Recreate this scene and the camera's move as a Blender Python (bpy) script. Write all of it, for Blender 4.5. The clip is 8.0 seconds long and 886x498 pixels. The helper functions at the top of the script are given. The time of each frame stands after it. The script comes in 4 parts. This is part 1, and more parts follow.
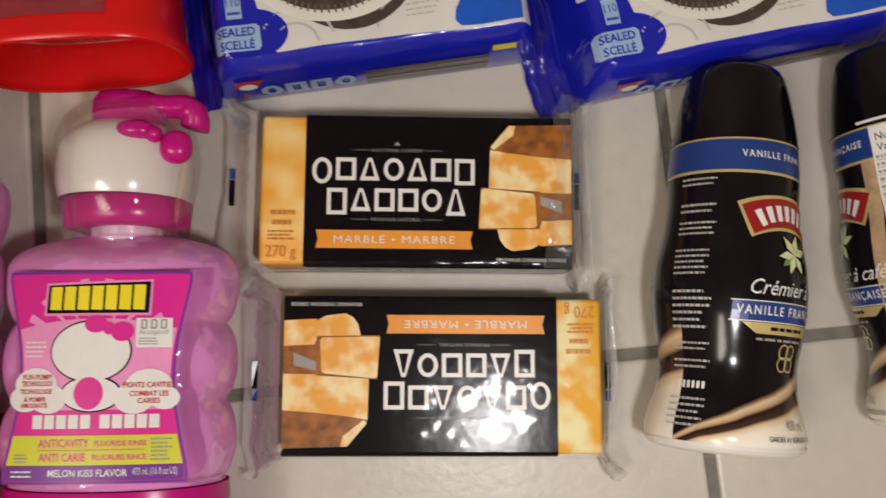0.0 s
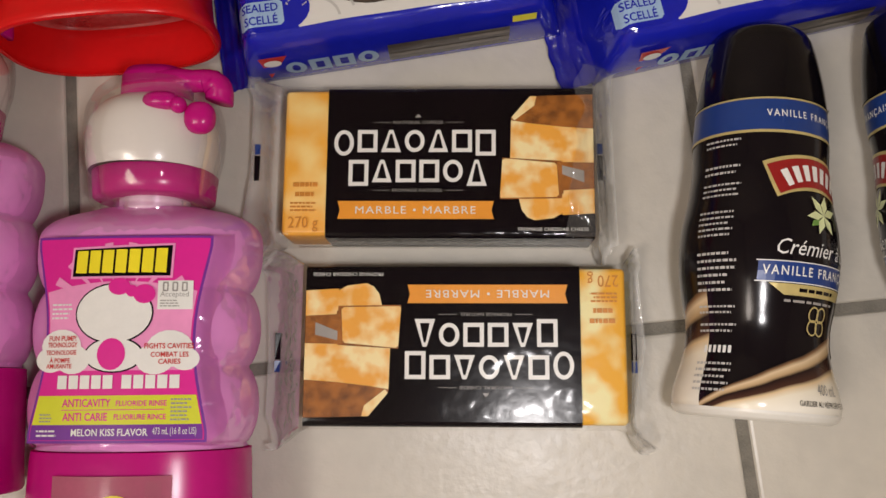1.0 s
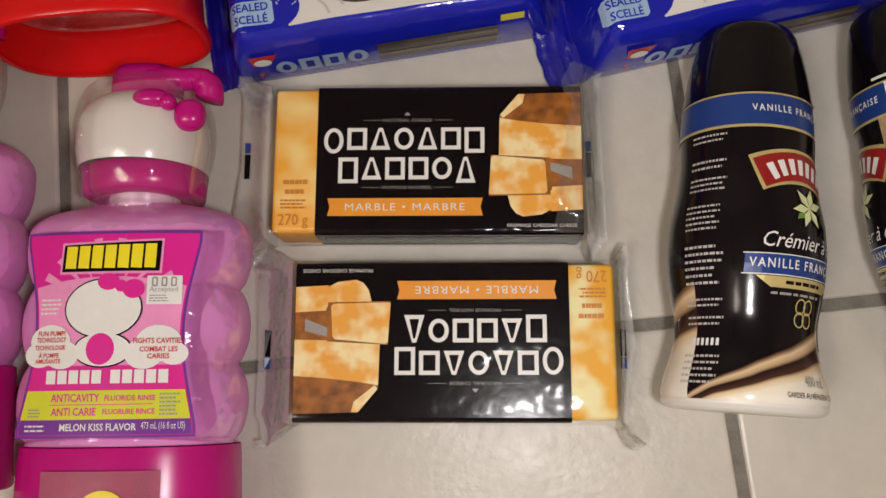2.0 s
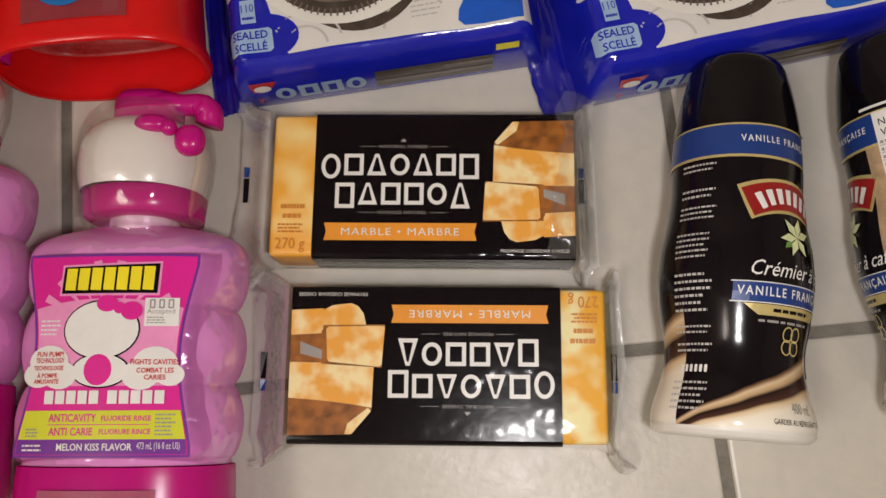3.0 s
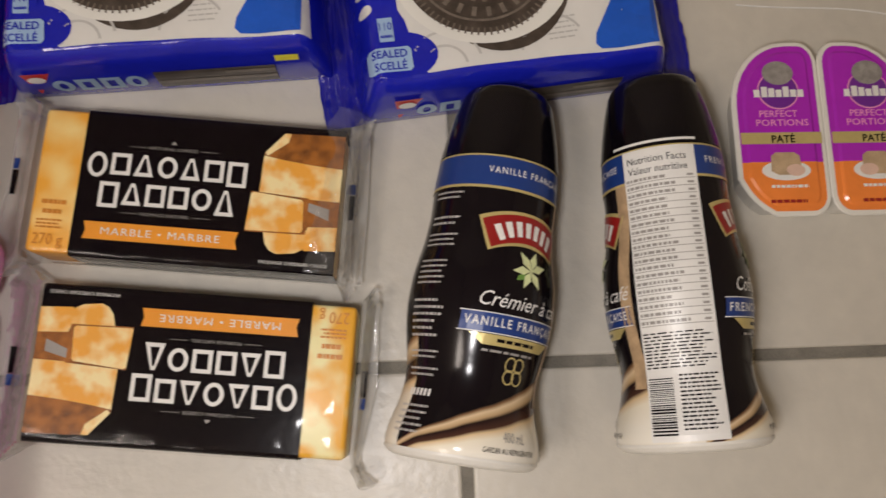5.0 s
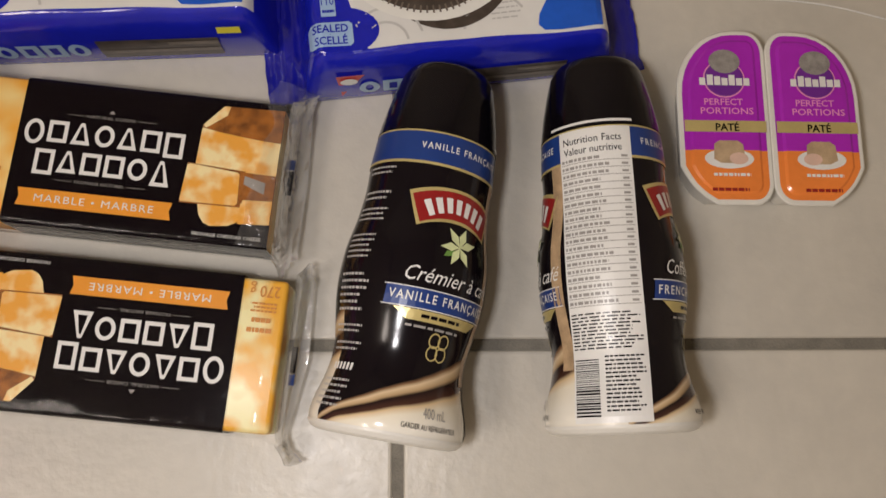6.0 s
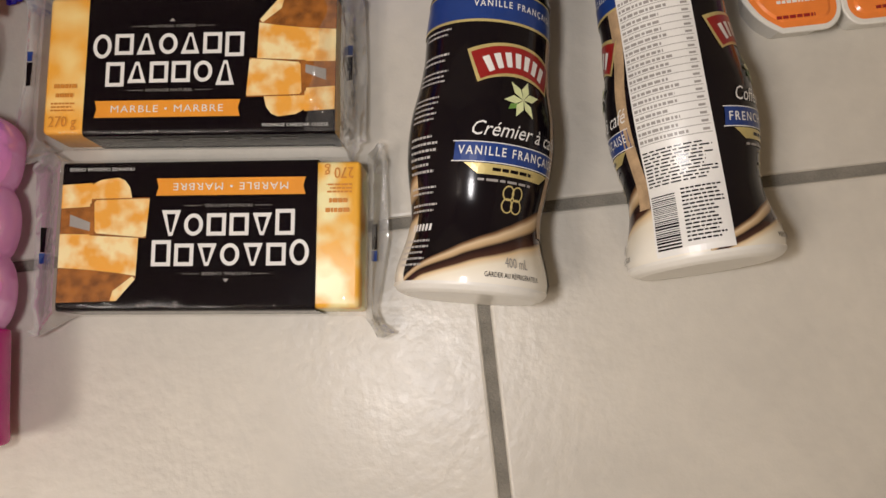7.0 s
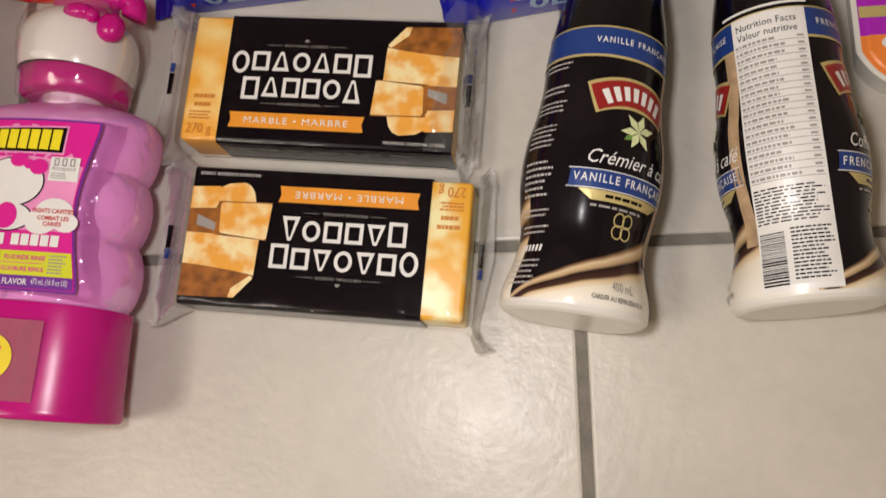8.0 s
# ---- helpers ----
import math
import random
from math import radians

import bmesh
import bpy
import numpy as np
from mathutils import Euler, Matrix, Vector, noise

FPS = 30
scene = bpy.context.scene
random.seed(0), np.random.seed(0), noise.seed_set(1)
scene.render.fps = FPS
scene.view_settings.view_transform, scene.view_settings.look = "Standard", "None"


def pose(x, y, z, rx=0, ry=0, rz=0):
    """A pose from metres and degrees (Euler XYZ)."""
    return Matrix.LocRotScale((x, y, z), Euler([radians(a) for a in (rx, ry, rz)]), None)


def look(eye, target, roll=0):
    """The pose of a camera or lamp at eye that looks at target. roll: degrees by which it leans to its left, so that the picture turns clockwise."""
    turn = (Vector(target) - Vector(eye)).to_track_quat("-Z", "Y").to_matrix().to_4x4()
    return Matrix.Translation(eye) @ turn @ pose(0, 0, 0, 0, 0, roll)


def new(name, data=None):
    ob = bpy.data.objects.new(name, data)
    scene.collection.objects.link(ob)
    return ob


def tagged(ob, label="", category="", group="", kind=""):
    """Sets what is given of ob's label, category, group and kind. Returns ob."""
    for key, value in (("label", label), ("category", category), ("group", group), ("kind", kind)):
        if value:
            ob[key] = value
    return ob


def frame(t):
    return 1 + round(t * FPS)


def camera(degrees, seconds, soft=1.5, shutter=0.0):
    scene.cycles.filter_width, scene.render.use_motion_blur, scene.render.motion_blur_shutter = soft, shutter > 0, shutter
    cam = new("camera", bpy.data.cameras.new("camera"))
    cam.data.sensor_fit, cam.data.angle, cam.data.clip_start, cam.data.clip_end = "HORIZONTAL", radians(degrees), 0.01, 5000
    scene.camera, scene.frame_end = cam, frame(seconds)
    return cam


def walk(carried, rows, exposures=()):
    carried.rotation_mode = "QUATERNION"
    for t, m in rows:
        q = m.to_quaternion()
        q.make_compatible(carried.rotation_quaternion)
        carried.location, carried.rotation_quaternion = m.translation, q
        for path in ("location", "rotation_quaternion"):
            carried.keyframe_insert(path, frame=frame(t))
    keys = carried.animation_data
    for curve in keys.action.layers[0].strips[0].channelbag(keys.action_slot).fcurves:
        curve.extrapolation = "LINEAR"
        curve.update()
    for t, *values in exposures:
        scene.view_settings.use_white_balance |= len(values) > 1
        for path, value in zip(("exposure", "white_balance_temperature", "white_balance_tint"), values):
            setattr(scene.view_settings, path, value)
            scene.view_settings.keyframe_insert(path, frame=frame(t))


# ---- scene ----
cam = camera(55.15, 8.0, soft=1.5, shutter=0.35)
PATH = [
    (0, 0.00629, -0.00978, 0.40375, 7.092, -1.887, -5.820),
    (0.2, 0.00430, -0.00858, 0.40789, 7.545, -0.519, -5.130),
    (0.5, 0.00600, -0.01649, 0.40261, 8.598, 0.542, -4.704),
    (0.8, 0.01334, -0.03150, 0.39967, 8.529, 1.648, -4.457),
    (1, 0.01858, -0.03918, 0.39852, 9.373, 1.872, -5.753),
    (2.3, 0.02330, -0.04848, 0.39837, 10.792, 1.734, -6.007),
    (2.5, 0.02773, -0.04747, 0.40016, 11.172, 2.217, -5.839),
    (3, 0.02566, -0.04692, 0.40470, 11.673, 1.848, -5.456),
    (3.5, 0.02615, -0.04784, 0.40392, 12.012, 1.814, -5.105),
    (4, 0.04093, -0.04442, 0.40998, 11.807, 1.970, -5.267),
    (4.2, 0.05831, -0.03809, 0.41691, 11.243, 2.013, -4.842),
    (4.5, 0.07693, -0.04072, 0.41664, 11.617, -0.077, -4.446),
    (4.7, 0.09742, -0.03758, 0.41419, 10.956, -0.419, -3.383),
    (5, 0.11366, -0.04228, 0.41072, 11.007, -2.189, -2.086),
    (5.2, 0.12404, -0.03919, 0.40860, 10.413, -2.731, -1.506),
    (6.3, 0.14754, -0.07242, 0.40616, 11.930, -1.527, -0.270),
    (6.5, 0.14907, -0.08416, 0.41090, 11.163, 0.817, -1.316),
    (6.8, 0.14925, -0.09408, 0.41291, 8.636, 4.835, -3.795),
    (7, 0.14179, -0.09474, 0.40505, 8.036, 3.458, -5.991),
    (7.2, 0.14237, -0.10013, 0.40907, 9.893, 5.393, -5.197),
    (7.5, 0.12331, -0.10206, 0.41771, 9.740, 5.180, -3.108),
    (7.8, 0.11830, -0.11000, 0.41860, 10.750, 6.219, -1.208),
    (8, 0.12153, -0.11136, 0.41827, 12.105, 6.845, -0.820),
]
walk(cam, [(t, pose(x, y, z, rx, ry, rz)) for t, x, y, z, rx, ry, rz in PATH],
     exposures=[(0, 0.02), (3.0, 0.02), (5.0, -0.06), (6.5, 0.01), (7.5, 0.18), (8.0, 0.19)])

# ---- world, lamps, exposure ----
world = bpy.data.worlds.new("world")
scene.world = world
world.use_nodes = True
world.node_tree.nodes["Background"].inputs[0].default_value = (1.0, 0.9, 0.78, 1)
world.node_tree.nodes["Background"].inputs[1].default_value = 0.05


def lamp(name, kind, m, energy, size, colour):
    data = bpy.data.lights.new(name, kind)
    data.energy, data.color = energy, colour
    if kind == "AREA":
        data.shape, data.size = "DISK", size
    else:
        data.shadow_soft_size = size
    ob = new(name, data)
    ob.matrix_world = m
    return ob


# the filming phone's torch, and the room's ceiling lamp
lamp("torch", "AREA", look((0.070, -0.085, 0.45), (0.07, -0.02, 0)), 0.86, 0.045, (1.0, 0.955, 0.96))
lamp("ceiling_lamp", "AREA", look((-1.05, -0.62, 2.36), (0, 0, 0)), 29.0, 0.8, (1.0, 0.88, 0.79))


# ---- materials ----
def links(mat):
    return mat.node_tree.nodes, mat.node_tree.links


def paint(name, colour, rough=0.4, metal=0.0, vary=0.12, scale=60.0, bump=0.0, bump_scale=300.0, coat=0.0, second=None, spec=0.5, span=(0.42, 0.92), grain=0.35, detail=5):
    """A surface with variation at two scales, in object space."""
    mat = bpy.data.materials.new(name)
    mat.use_nodes = True
    n, l = links(mat)
    b = n["Principled BSDF"]
    co = n.new("ShaderNodeTexCoord")
    big, fine = n.new("ShaderNodeTexNoise"), n.new("ShaderNodeTexNoise")
    big.inputs["Scale"].default_value, fine.inputs["Scale"].default_value = scale, scale * 9
    big.inputs["Detail"].default_value = detail
    add = n.new("ShaderNodeMath")
    add.operation = "MULTIPLY_ADD"
    add.inputs[1].default_value = grain
    l.new(co.outputs["Object"], big.inputs["Vector"])
    l.new(co.outputs["Object"], fine.inputs["Vector"])
    l.new(fine.outputs["Fac"], add.inputs[0])
    l.new(big.outputs["Fac"], add.inputs[2])
    ramp = n.new("ShaderNodeValToRGB")
    ramp.color_ramp.elements[0].position, ramp.color_ramp.elements[1].position = span
    lo = second or [c * (1 - vary) for c in colour]
    hi = colour if second else [min(1, c * (1 + vary)) for c in colour]
    ramp.color_ramp.elements[0].color, ramp.color_ramp.elements[1].color = (*lo, 1), (*hi, 1)
    l.new(add.outputs[0], ramp.inputs[0])
    l.new(ramp.outputs[0], b.inputs["Base Color"])
    b.inputs["Roughness"].default_value, b.inputs["Metallic"].default_value = rough, metal
    b.inputs["Coat Weight"].default_value, b.inputs["Coat Roughness"].default_value = coat, 0.06
    b.inputs["Specular IOR Level"].default_value = spec
    if bump:
        bn, bt = n.new("ShaderNodeBump"), n.new("ShaderNodeTexNoise")
        bt.inputs["Scale"].default_value, bt.inputs["Detail"].default_value = bump_scale, 3
        bn.inputs["Strength"].default_value, bn.inputs["Distance"].default_value = bump, 0.001
        l.new(co.outputs["Object"], bt.inputs["Vector"])
        l.new(bt.outputs["Fac"], bn.inputs["Height"])
        l.new(bn.outputs["Normal"], b.inputs["Normal"])
        l.new(bn.outputs["Normal"], b.inputs["Coat Normal"])
    return mat


def film(name, tint, haze, rough, bump, bump_scale, haze_colour=(0.9, 0.9, 0.88), ior=1.4, most=0.3):
    """Thin clear plastic: what lies behind shows through, with gloss and a little haze."""
    mat = bpy.data.materials.new(name)
    mat.use_nodes = True
    n, l = links(mat)
    n.remove(n["Principled BSDF"])
    out = n["Material Output"]
    clear, dull, gloss = n.new("ShaderNodeBsdfTransparent"), n.new("ShaderNodeBsdfDiffuse"), n.new("ShaderNodeBsdfGlossy")
    clear.inputs[0].default_value = (*tint, 1)
    dull.inputs[0].default_value = (*haze_colour, 1)
    gloss.inputs["Roughness"].default_value = rough
    bn, bt, co = n.new("ShaderNodeBump"), n.new("ShaderNodeTexNoise"), n.new("ShaderNodeTexCoord")
    bt.inputs["Scale"].default_value, bt.inputs["Detail"].default_value = bump_scale, 2
    bn.inputs["Strength"].default_value, bn.inputs["Distance"].default_value = bump, 0.002
    l.new(co.outputs["Object"], bt.inputs["Vector"])
    l.new(bt.outputs["Fac"], bn.inputs["Height"])
    l.new(bn.outputs["Normal"], gloss.inputs["Normal"])
    fres = n.new("ShaderNodeFresnel")
    fres.inputs[0].default_value = ior
    l.new(bn.outputs["Normal"], fres.inputs["Normal"])
    a, c = n.new("ShaderNodeMixShader"), n.new("ShaderNodeMixShader")
    a.inputs[0].default_value = haze
    l.new(clear.outputs[0], a.inputs[1])
    l.new(dull.outputs[0], a.inputs[2])
    least = n.new("ShaderNodeMath")
    least.operation = "MINIMUM"
    least.inputs[1].default_value = most
    l.new(fres.outputs[0], least.inputs[0])
    l.new(least.outputs[0], c.inputs[0])
    l.new(a.outputs[0], c.inputs[1])
    l.new(gloss.outputs[0], c.inputs[2])
    l.new(c.outputs[0], out.inputs[0])
    return mat


def tile_material():
    mat = paint("glazed_tile", (0.66, 0.62, 0.54), 0.33, 0, 0.05, 11.0, 0.32, 190.0, second=(0.54, 0.51, 0.45))
    n, l = links(mat)
    b = n["Principled BSDF"]
    # patchy glaze: cloudy gloss
    t, r = n.new("ShaderNodeTexNoise"), n.new("ShaderNodeMapRange")
    co = n.new("ShaderNodeTexCoord")
    t.inputs["Scale"].default_value, t.inputs["Detail"].default_value, t.inputs["Roughness"].default_value = 55.0, 6, 0.7
    r.inputs["To Min"].default_value, r.inputs["To Max"].default_value = 0.22, 0.5
    l.new(co.outputs["Object"], t.inputs["Vector"])
    l.new(t.outputs["Fac"], r.inputs["Value"])
    l.new(r.outputs[0], b.inputs["Roughness"])
    return mat


TILE = tile_material()
GROUT = paint("grey_grout", (0.20, 0.185, 0.155), 0.9, 0, 0.25, 90, 0.5, 900)
PLASTER = paint("wall_paint", (0.72, 0.66, 0.56), 0.8, 0, 0.04, 6)
INK_BLACK = paint("black_print", (0.004, 0.002, 0.004), 0.18, 0, 0.2, 40, 0.12, 90, spec=0.2)
INK_WHITE = paint("white_print", (0.80, 0.79, 0.76), 0.35, 0, 0.04, 80)
INK_PALE = paint("pale_print", (0.50, 0.49, 0.47), 0.4, 0, 0.1, 80)
INK_GREY = paint("grey_print", (0.32, 0.30, 0.28), 0.4, 0, 0.1, 80)
INK_ORANGE = paint("orange_print", (0.84, 0.33, 0.035), 0.3, 0, 0.06, 60)
INK_RUST = paint("rust_print", (0.62, 0.24, 0.03), 0.4, 0, 0.06, 60)
CHEESE = paint("marble_cheese", (0.95, 0.74, 0.30), 0.35, 0, 0.1, 46, 0.05, 60, second=(0.88, 0.42, 0.05), span=(0.46, 0.70), grain=0.04, detail=1.5)
CHEESE_PALE = paint("pale_marble_cheese", (0.96, 0.88, 0.48), 0.35, 0, 0.1, 56, 0.05, 60, second=(0.90, 0.46, 0.05), span=(0.40, 0.56), grain=0.04, detail=1.5)
CHEESE_PRINT = paint("cheese_print", (0.94, 0.78, 0.42), 0.3, 0, 0.1, 95, second=(0.86, 0.40, 0.06), span=(0.42, 0.66), grain=0.08, detail=2)
CRUST_PRINT = paint("crust_print", (0.40, 0.14, 0.025), 0.3, 0, 0.3, 150, second=(0.075, 0.024, 0.007), span=(0.42, 0.80))
WRAP = film("clear_wrap", (0.985, 0.985, 0.98), 0.0, 0.10, 0.9, 44, ior=1.24, most=0.07)
WRAP_END = film("crinkled_wrap", (0.95, 0.945, 0.93), 0.24, 0.06, 1.0, 120, ior=1.5, most=0.5)
WRAP_FOLD = film("loose_wrap", (0.98, 0.98, 0.97), 0.05, 0.08, 0.9, 140, ior=1.5, most=0.5)
CLEAR = film("clear_plastic", (0.98, 0.97, 0.97), 0.02, 0.04, 0.1, 30, ior=1.33, most=0.22)
BLUE_BAND = paint("blue_print", (0.014, 0.045, 0.21), 0.28, 0, 0.08, 50)
GOLD = paint("gold_print", (0.60, 0.49, 0.20), 0.3, 0.25, 0.1, 80)
RED_PRINT = paint("red_print", (0.30, 0.014, 0.014), 0.3, 0, 0.1, 60)
LEAF_PRINT = paint("pale_green_print", (0.72, 0.78, 0.42), 0.35, 0, 0.12, 200)
GREEN_PRINT = paint("green_print", (0.15, 0.30, 0.06), 0.35, 0, 0.12, 200)
CAP_BLACK = paint("black_cap_plastic", (0.004, 0.003, 0.005), 0.14, 0, 0.2, 40, 0.10, 70, spec=0.35)
WHITE_PLASTIC = paint("white_plastic", (0.78, 0.76, 0.70), 0.3, 0, 0.04, 40)
TAN_PRINT = paint("tan_print", (0.45, 0.31, 0.18), 0.4, 0, 0.3, 200)


# ---- building helpers ----
def mesh_of(name, verts, faces, smooth=False):
    me = bpy.data.meshes.new(name)
    me.from_pydata([tuple(v) for v in verts], [], [tuple(f) for f in faces])
    me.validate()
    me.update()
    if smooth:
        me.polygons.foreach_set("use_smooth", [True] * len(me.polygons))
    return me


def part(name, geo, material, parent, label="", smooth=False):
    """One mesh object under a thing or a part. geo: a bmesh or (verts, faces)."""
    if isinstance(geo, tuple):
        me = mesh_of(name, geo[0], geo[1], smooth)
    else:
        me = bpy.data.meshes.new(name)
        geo.to_mesh(me)
        geo.free()
        if smooth:
            me.polygons.foreach_set("use_smooth", [True] * len(me.polygons))
    me.materials.append(material)
    ob = new(name, me)
    ob.parent = parent
    if label:
        tagged(ob, label)
    return ob


def thing(name, m, label, category, group=""):
    ob = new(name)
    ob.empty_display_size = 0.02
    ob.matrix_world = m
    return tagged(ob, label, category, group)


def grid(nu, nv, f, wrap=False):
    """A sheet of nu x nv cells through f(a, b), a and b from 0 to 1; wrap closes it in a."""
    nu1 = nu if wrap else nu + 1
    verts = [f(i / nu, j / nv) for j in range(nv + 1) for i in range(nu1)]
    faces = [(j * nu1 + i, j * nu1 + (i + 1) % nu1, (j + 1) * nu1 + (i + 1) % nu1, (j + 1) * nu1 + i) for j in range(nv) for i in range(nu)]
    return verts, faces


def join(*geos):
    verts, faces = [], []
    for v, f in geos:
        k = len(verts)
        verts += list(v)
        faces += [[i + k for i in q] for q in f]
    return verts, faces


def placed(geo, fn):
    """2D geometry laid on a surface by fn(u, v)."""
    return [fn(p[0], p[1]) for p in geo[0]], geo[1]


def shifted(geo, du, dv):
    return [(p[0] + du, p[1] + dv) for p in geo[0]], geo[1]


def rect(u0, u1, v0, v1, nu=1, nv=1):
    return grid(nu, nv, lambda a, b: (u0 + (u1 - u0) * a, v0 + (v1 - v0) * b))


def disc(u, v, ru, rv, n=20, rings=3):
    verts, faces = [(u, v)], []
    for r in range(1, rings + 1):
        verts += [(u + ru * r / rings * math.cos(6.2832 * i / n), v + rv * r / rings * math.sin(6.2832 * i / n)) for i in range(n)]
    faces += [(0, 1 + i, 1 + (i + 1) % n) for i in range(n)]
    for r in range(rings - 1):
        a, b = 1 + r * n, 1 + (r + 1) * n
        faces += [(a + i, b + i, b + (i + 1) % n, a + (i + 1) % n) for i in range(n)]
    return verts, faces


def ring(u, v, ru, rv, w, n=24):
    return grid(n, 1, lambda a, b: (u + (ru - w * b) * math.cos(6.2832 * a), v + (rv - w * b) * math.sin(6.2832 * a)), True)


def poly(points):
    return list(points), [tuple(range(len(points)))]


def writing(body, height, u=0, v=0, width=None, turn=0, bold=0.0, slant=0.0, track=1.0):
    """Readable words as flat geometry, centred on (u, v); height is that of the capitals."""
    data = bpy.data.curves.new("words", "FONT")
    data.body, data.align_x, data.align_y, data.resolution_u, data.offset = body, "CENTER", "CENTER", 2, bold
    data.shear, data.space_character = slant, track
    ob = new("words", data)
    dg = bpy.context.evaluated_depsgraph_get()
    me = ob.evaluated_get(dg).to_mesh()
    verts = [tuple(x.co) for x in me.vertices]
    faces = [tuple(p.vertices) for p in me.polygons]
    ob.evaluated_get(dg).to_mesh_clear()
    bpy.data.objects.remove(ob)
    bpy.data.curves.remove(data)
    xs = [p[0] for p in verts]
    ys = [p[1] for p in verts]
    k = height / 0.69
    kx = width / (max(xs) - min(xs)) if width else k
    cx, cy = (max(xs) + min(xs)) / 2, (max(ys) + min(ys)) / 2
    c, s = math.cos(turn), math.sin(turn)
    flat = [((x - cx) * kx, (y - cy) * k) for x, y, _ in verts]
    return [(u + x * c - y * s, v + x * s + y * c) for x, y in flat], faces


def blocks(count, width, height, u=0, v=0, fill=0.84, first=1.0, stroke=0.0):
    """Plain blocks, or plain frames of a given stroke, one for each letter of a brand's lettering, as a list."""
    cell, out = width / count, []
    for i in range(count):
        x0, x1 = u - width / 2 + cell * (i + 0.5 - fill / 2), u - width / 2 + cell * (i + 0.5 + fill / 2)
        y1 = v + height / 2
        y0 = y1 - height * (first if i == 0 else 1)
        c = min(x1 - x0, y1 - y0) * 0.16
        rim = [(x0 + c, y0), (x1 - c, y0), (x1, y0 + c), (x1, y1 - c), (x1 - c, y1), (x0 + c, y1), (x0, y1 - c), (x0, y0 + c)]
        if not stroke:
            out.append(poly(rim))
            continue
        mx, my = (x0 + x1) / 2, (y0 + y1) / 2
        kx, ky = 1 - 2 * stroke / (x1 - x0), 1 - 2 * stroke / (y1 - y0)
        inner = [(mx + (x - mx) * kx, my + (y - my) * ky) for x, y in rim]
        out.append((rim + inner, [(k, (k + 1) % 8, 8 + (k + 1) % 8, 8 + k) for k in range(8)]))
    return out


def plain_shapes(kinds, width, height, u=0, v=0, fill=0.84, first=1.0, stroke=0.0018):
    """A row of plain outline shapes that stand for a brand's lettering: o oval, t triangle, s square."""
    cell, out = width / len(kinds), []
    for i, kind in enumerate(kinds):
        h = height * (first if i in (0, len(kinds) - 1) else 1)
        mx, my, w = u - width / 2 + cell * (i + 0.5), v + height / 2 - h / 2, cell * fill / 2
        if kind == "o":
            out.append(ring(mx, my, w, h / 2, stroke, 20))
        else:
            rim = [(mx - w, my - h / 2), (mx + w, my - h / 2), (mx + w, my + h / 2), (mx - w, my + h / 2)]
            if kind == "t":
                rim = [(mx - w, my - h / 2), (mx + w, my - h / 2), (mx + stroke * 0.5, my + h / 2), (mx - stroke * 0.5, my + h / 2)]
            kx, ky = 1 - stroke / w, 1 - 2 * stroke / h
            inner = [(mx + (x - mx) * kx * (0.8 if kind == "t" else 1), my + (y - my) * ky) for x, y in rim]
            out.append((rim + inner, [(k, (k + 1) % 4, 4 + (k + 1) % 4, 4 + k) for k in range(4)]))
    return out


def lines(u0, u1, v0, v1, rows, fill=0.5, ragged=0.25, seed=1, words=1.0):
    """Rows of plain bars where small print cannot be read."""
    rnd = random.Random(seed)
    pitch, out = (v1 - v0) / rows, []
    for i in range(rows):
        x, end = u0, u1 - (u1 - u0) * ragged * rnd.random()
        while x < end - 1e-5:
            w = min(end - x, (u1 - u0) * rnd.uniform(0.08, 0.26) * words)
            y = v1 - pitch * (i + 0.5)
            out.append(rect(x, x + w, y - pitch * fill / 2, y + pitch * fill / 2))
            x += w + (u1 - u0) * 0.035 * max(words, 0.8)
    return join(*out)


def pieces(name, geos, fn, material, parent, label=""):
    """Each shape of a list as a part of its own."""
    for g in geos:
        part(name, placed(g, fn), material, parent, label)


def rounded_box(sx, sy, sz, r, seg=3):
    bm = bmesh.new()
    bmesh.ops.create_cube(bm, size=1)
    bmesh.ops.scale(bm, vec=(sx, sy, sz), verts=bm.verts)
    bmesh.ops.bevel(bm, geom=list(bm.edges), offset=r, segments=seg, profile=0.5, affect="EDGES")
    bmesh.ops.translate(bm, vec=(0, 0, sz / 2), verts=bm.verts)
    return bm


def smoothstep(a, b, x):
    t = max(0.0, min(1.0, (x - a) / (b - a)))
    return t * t * (3 - 2 * t)


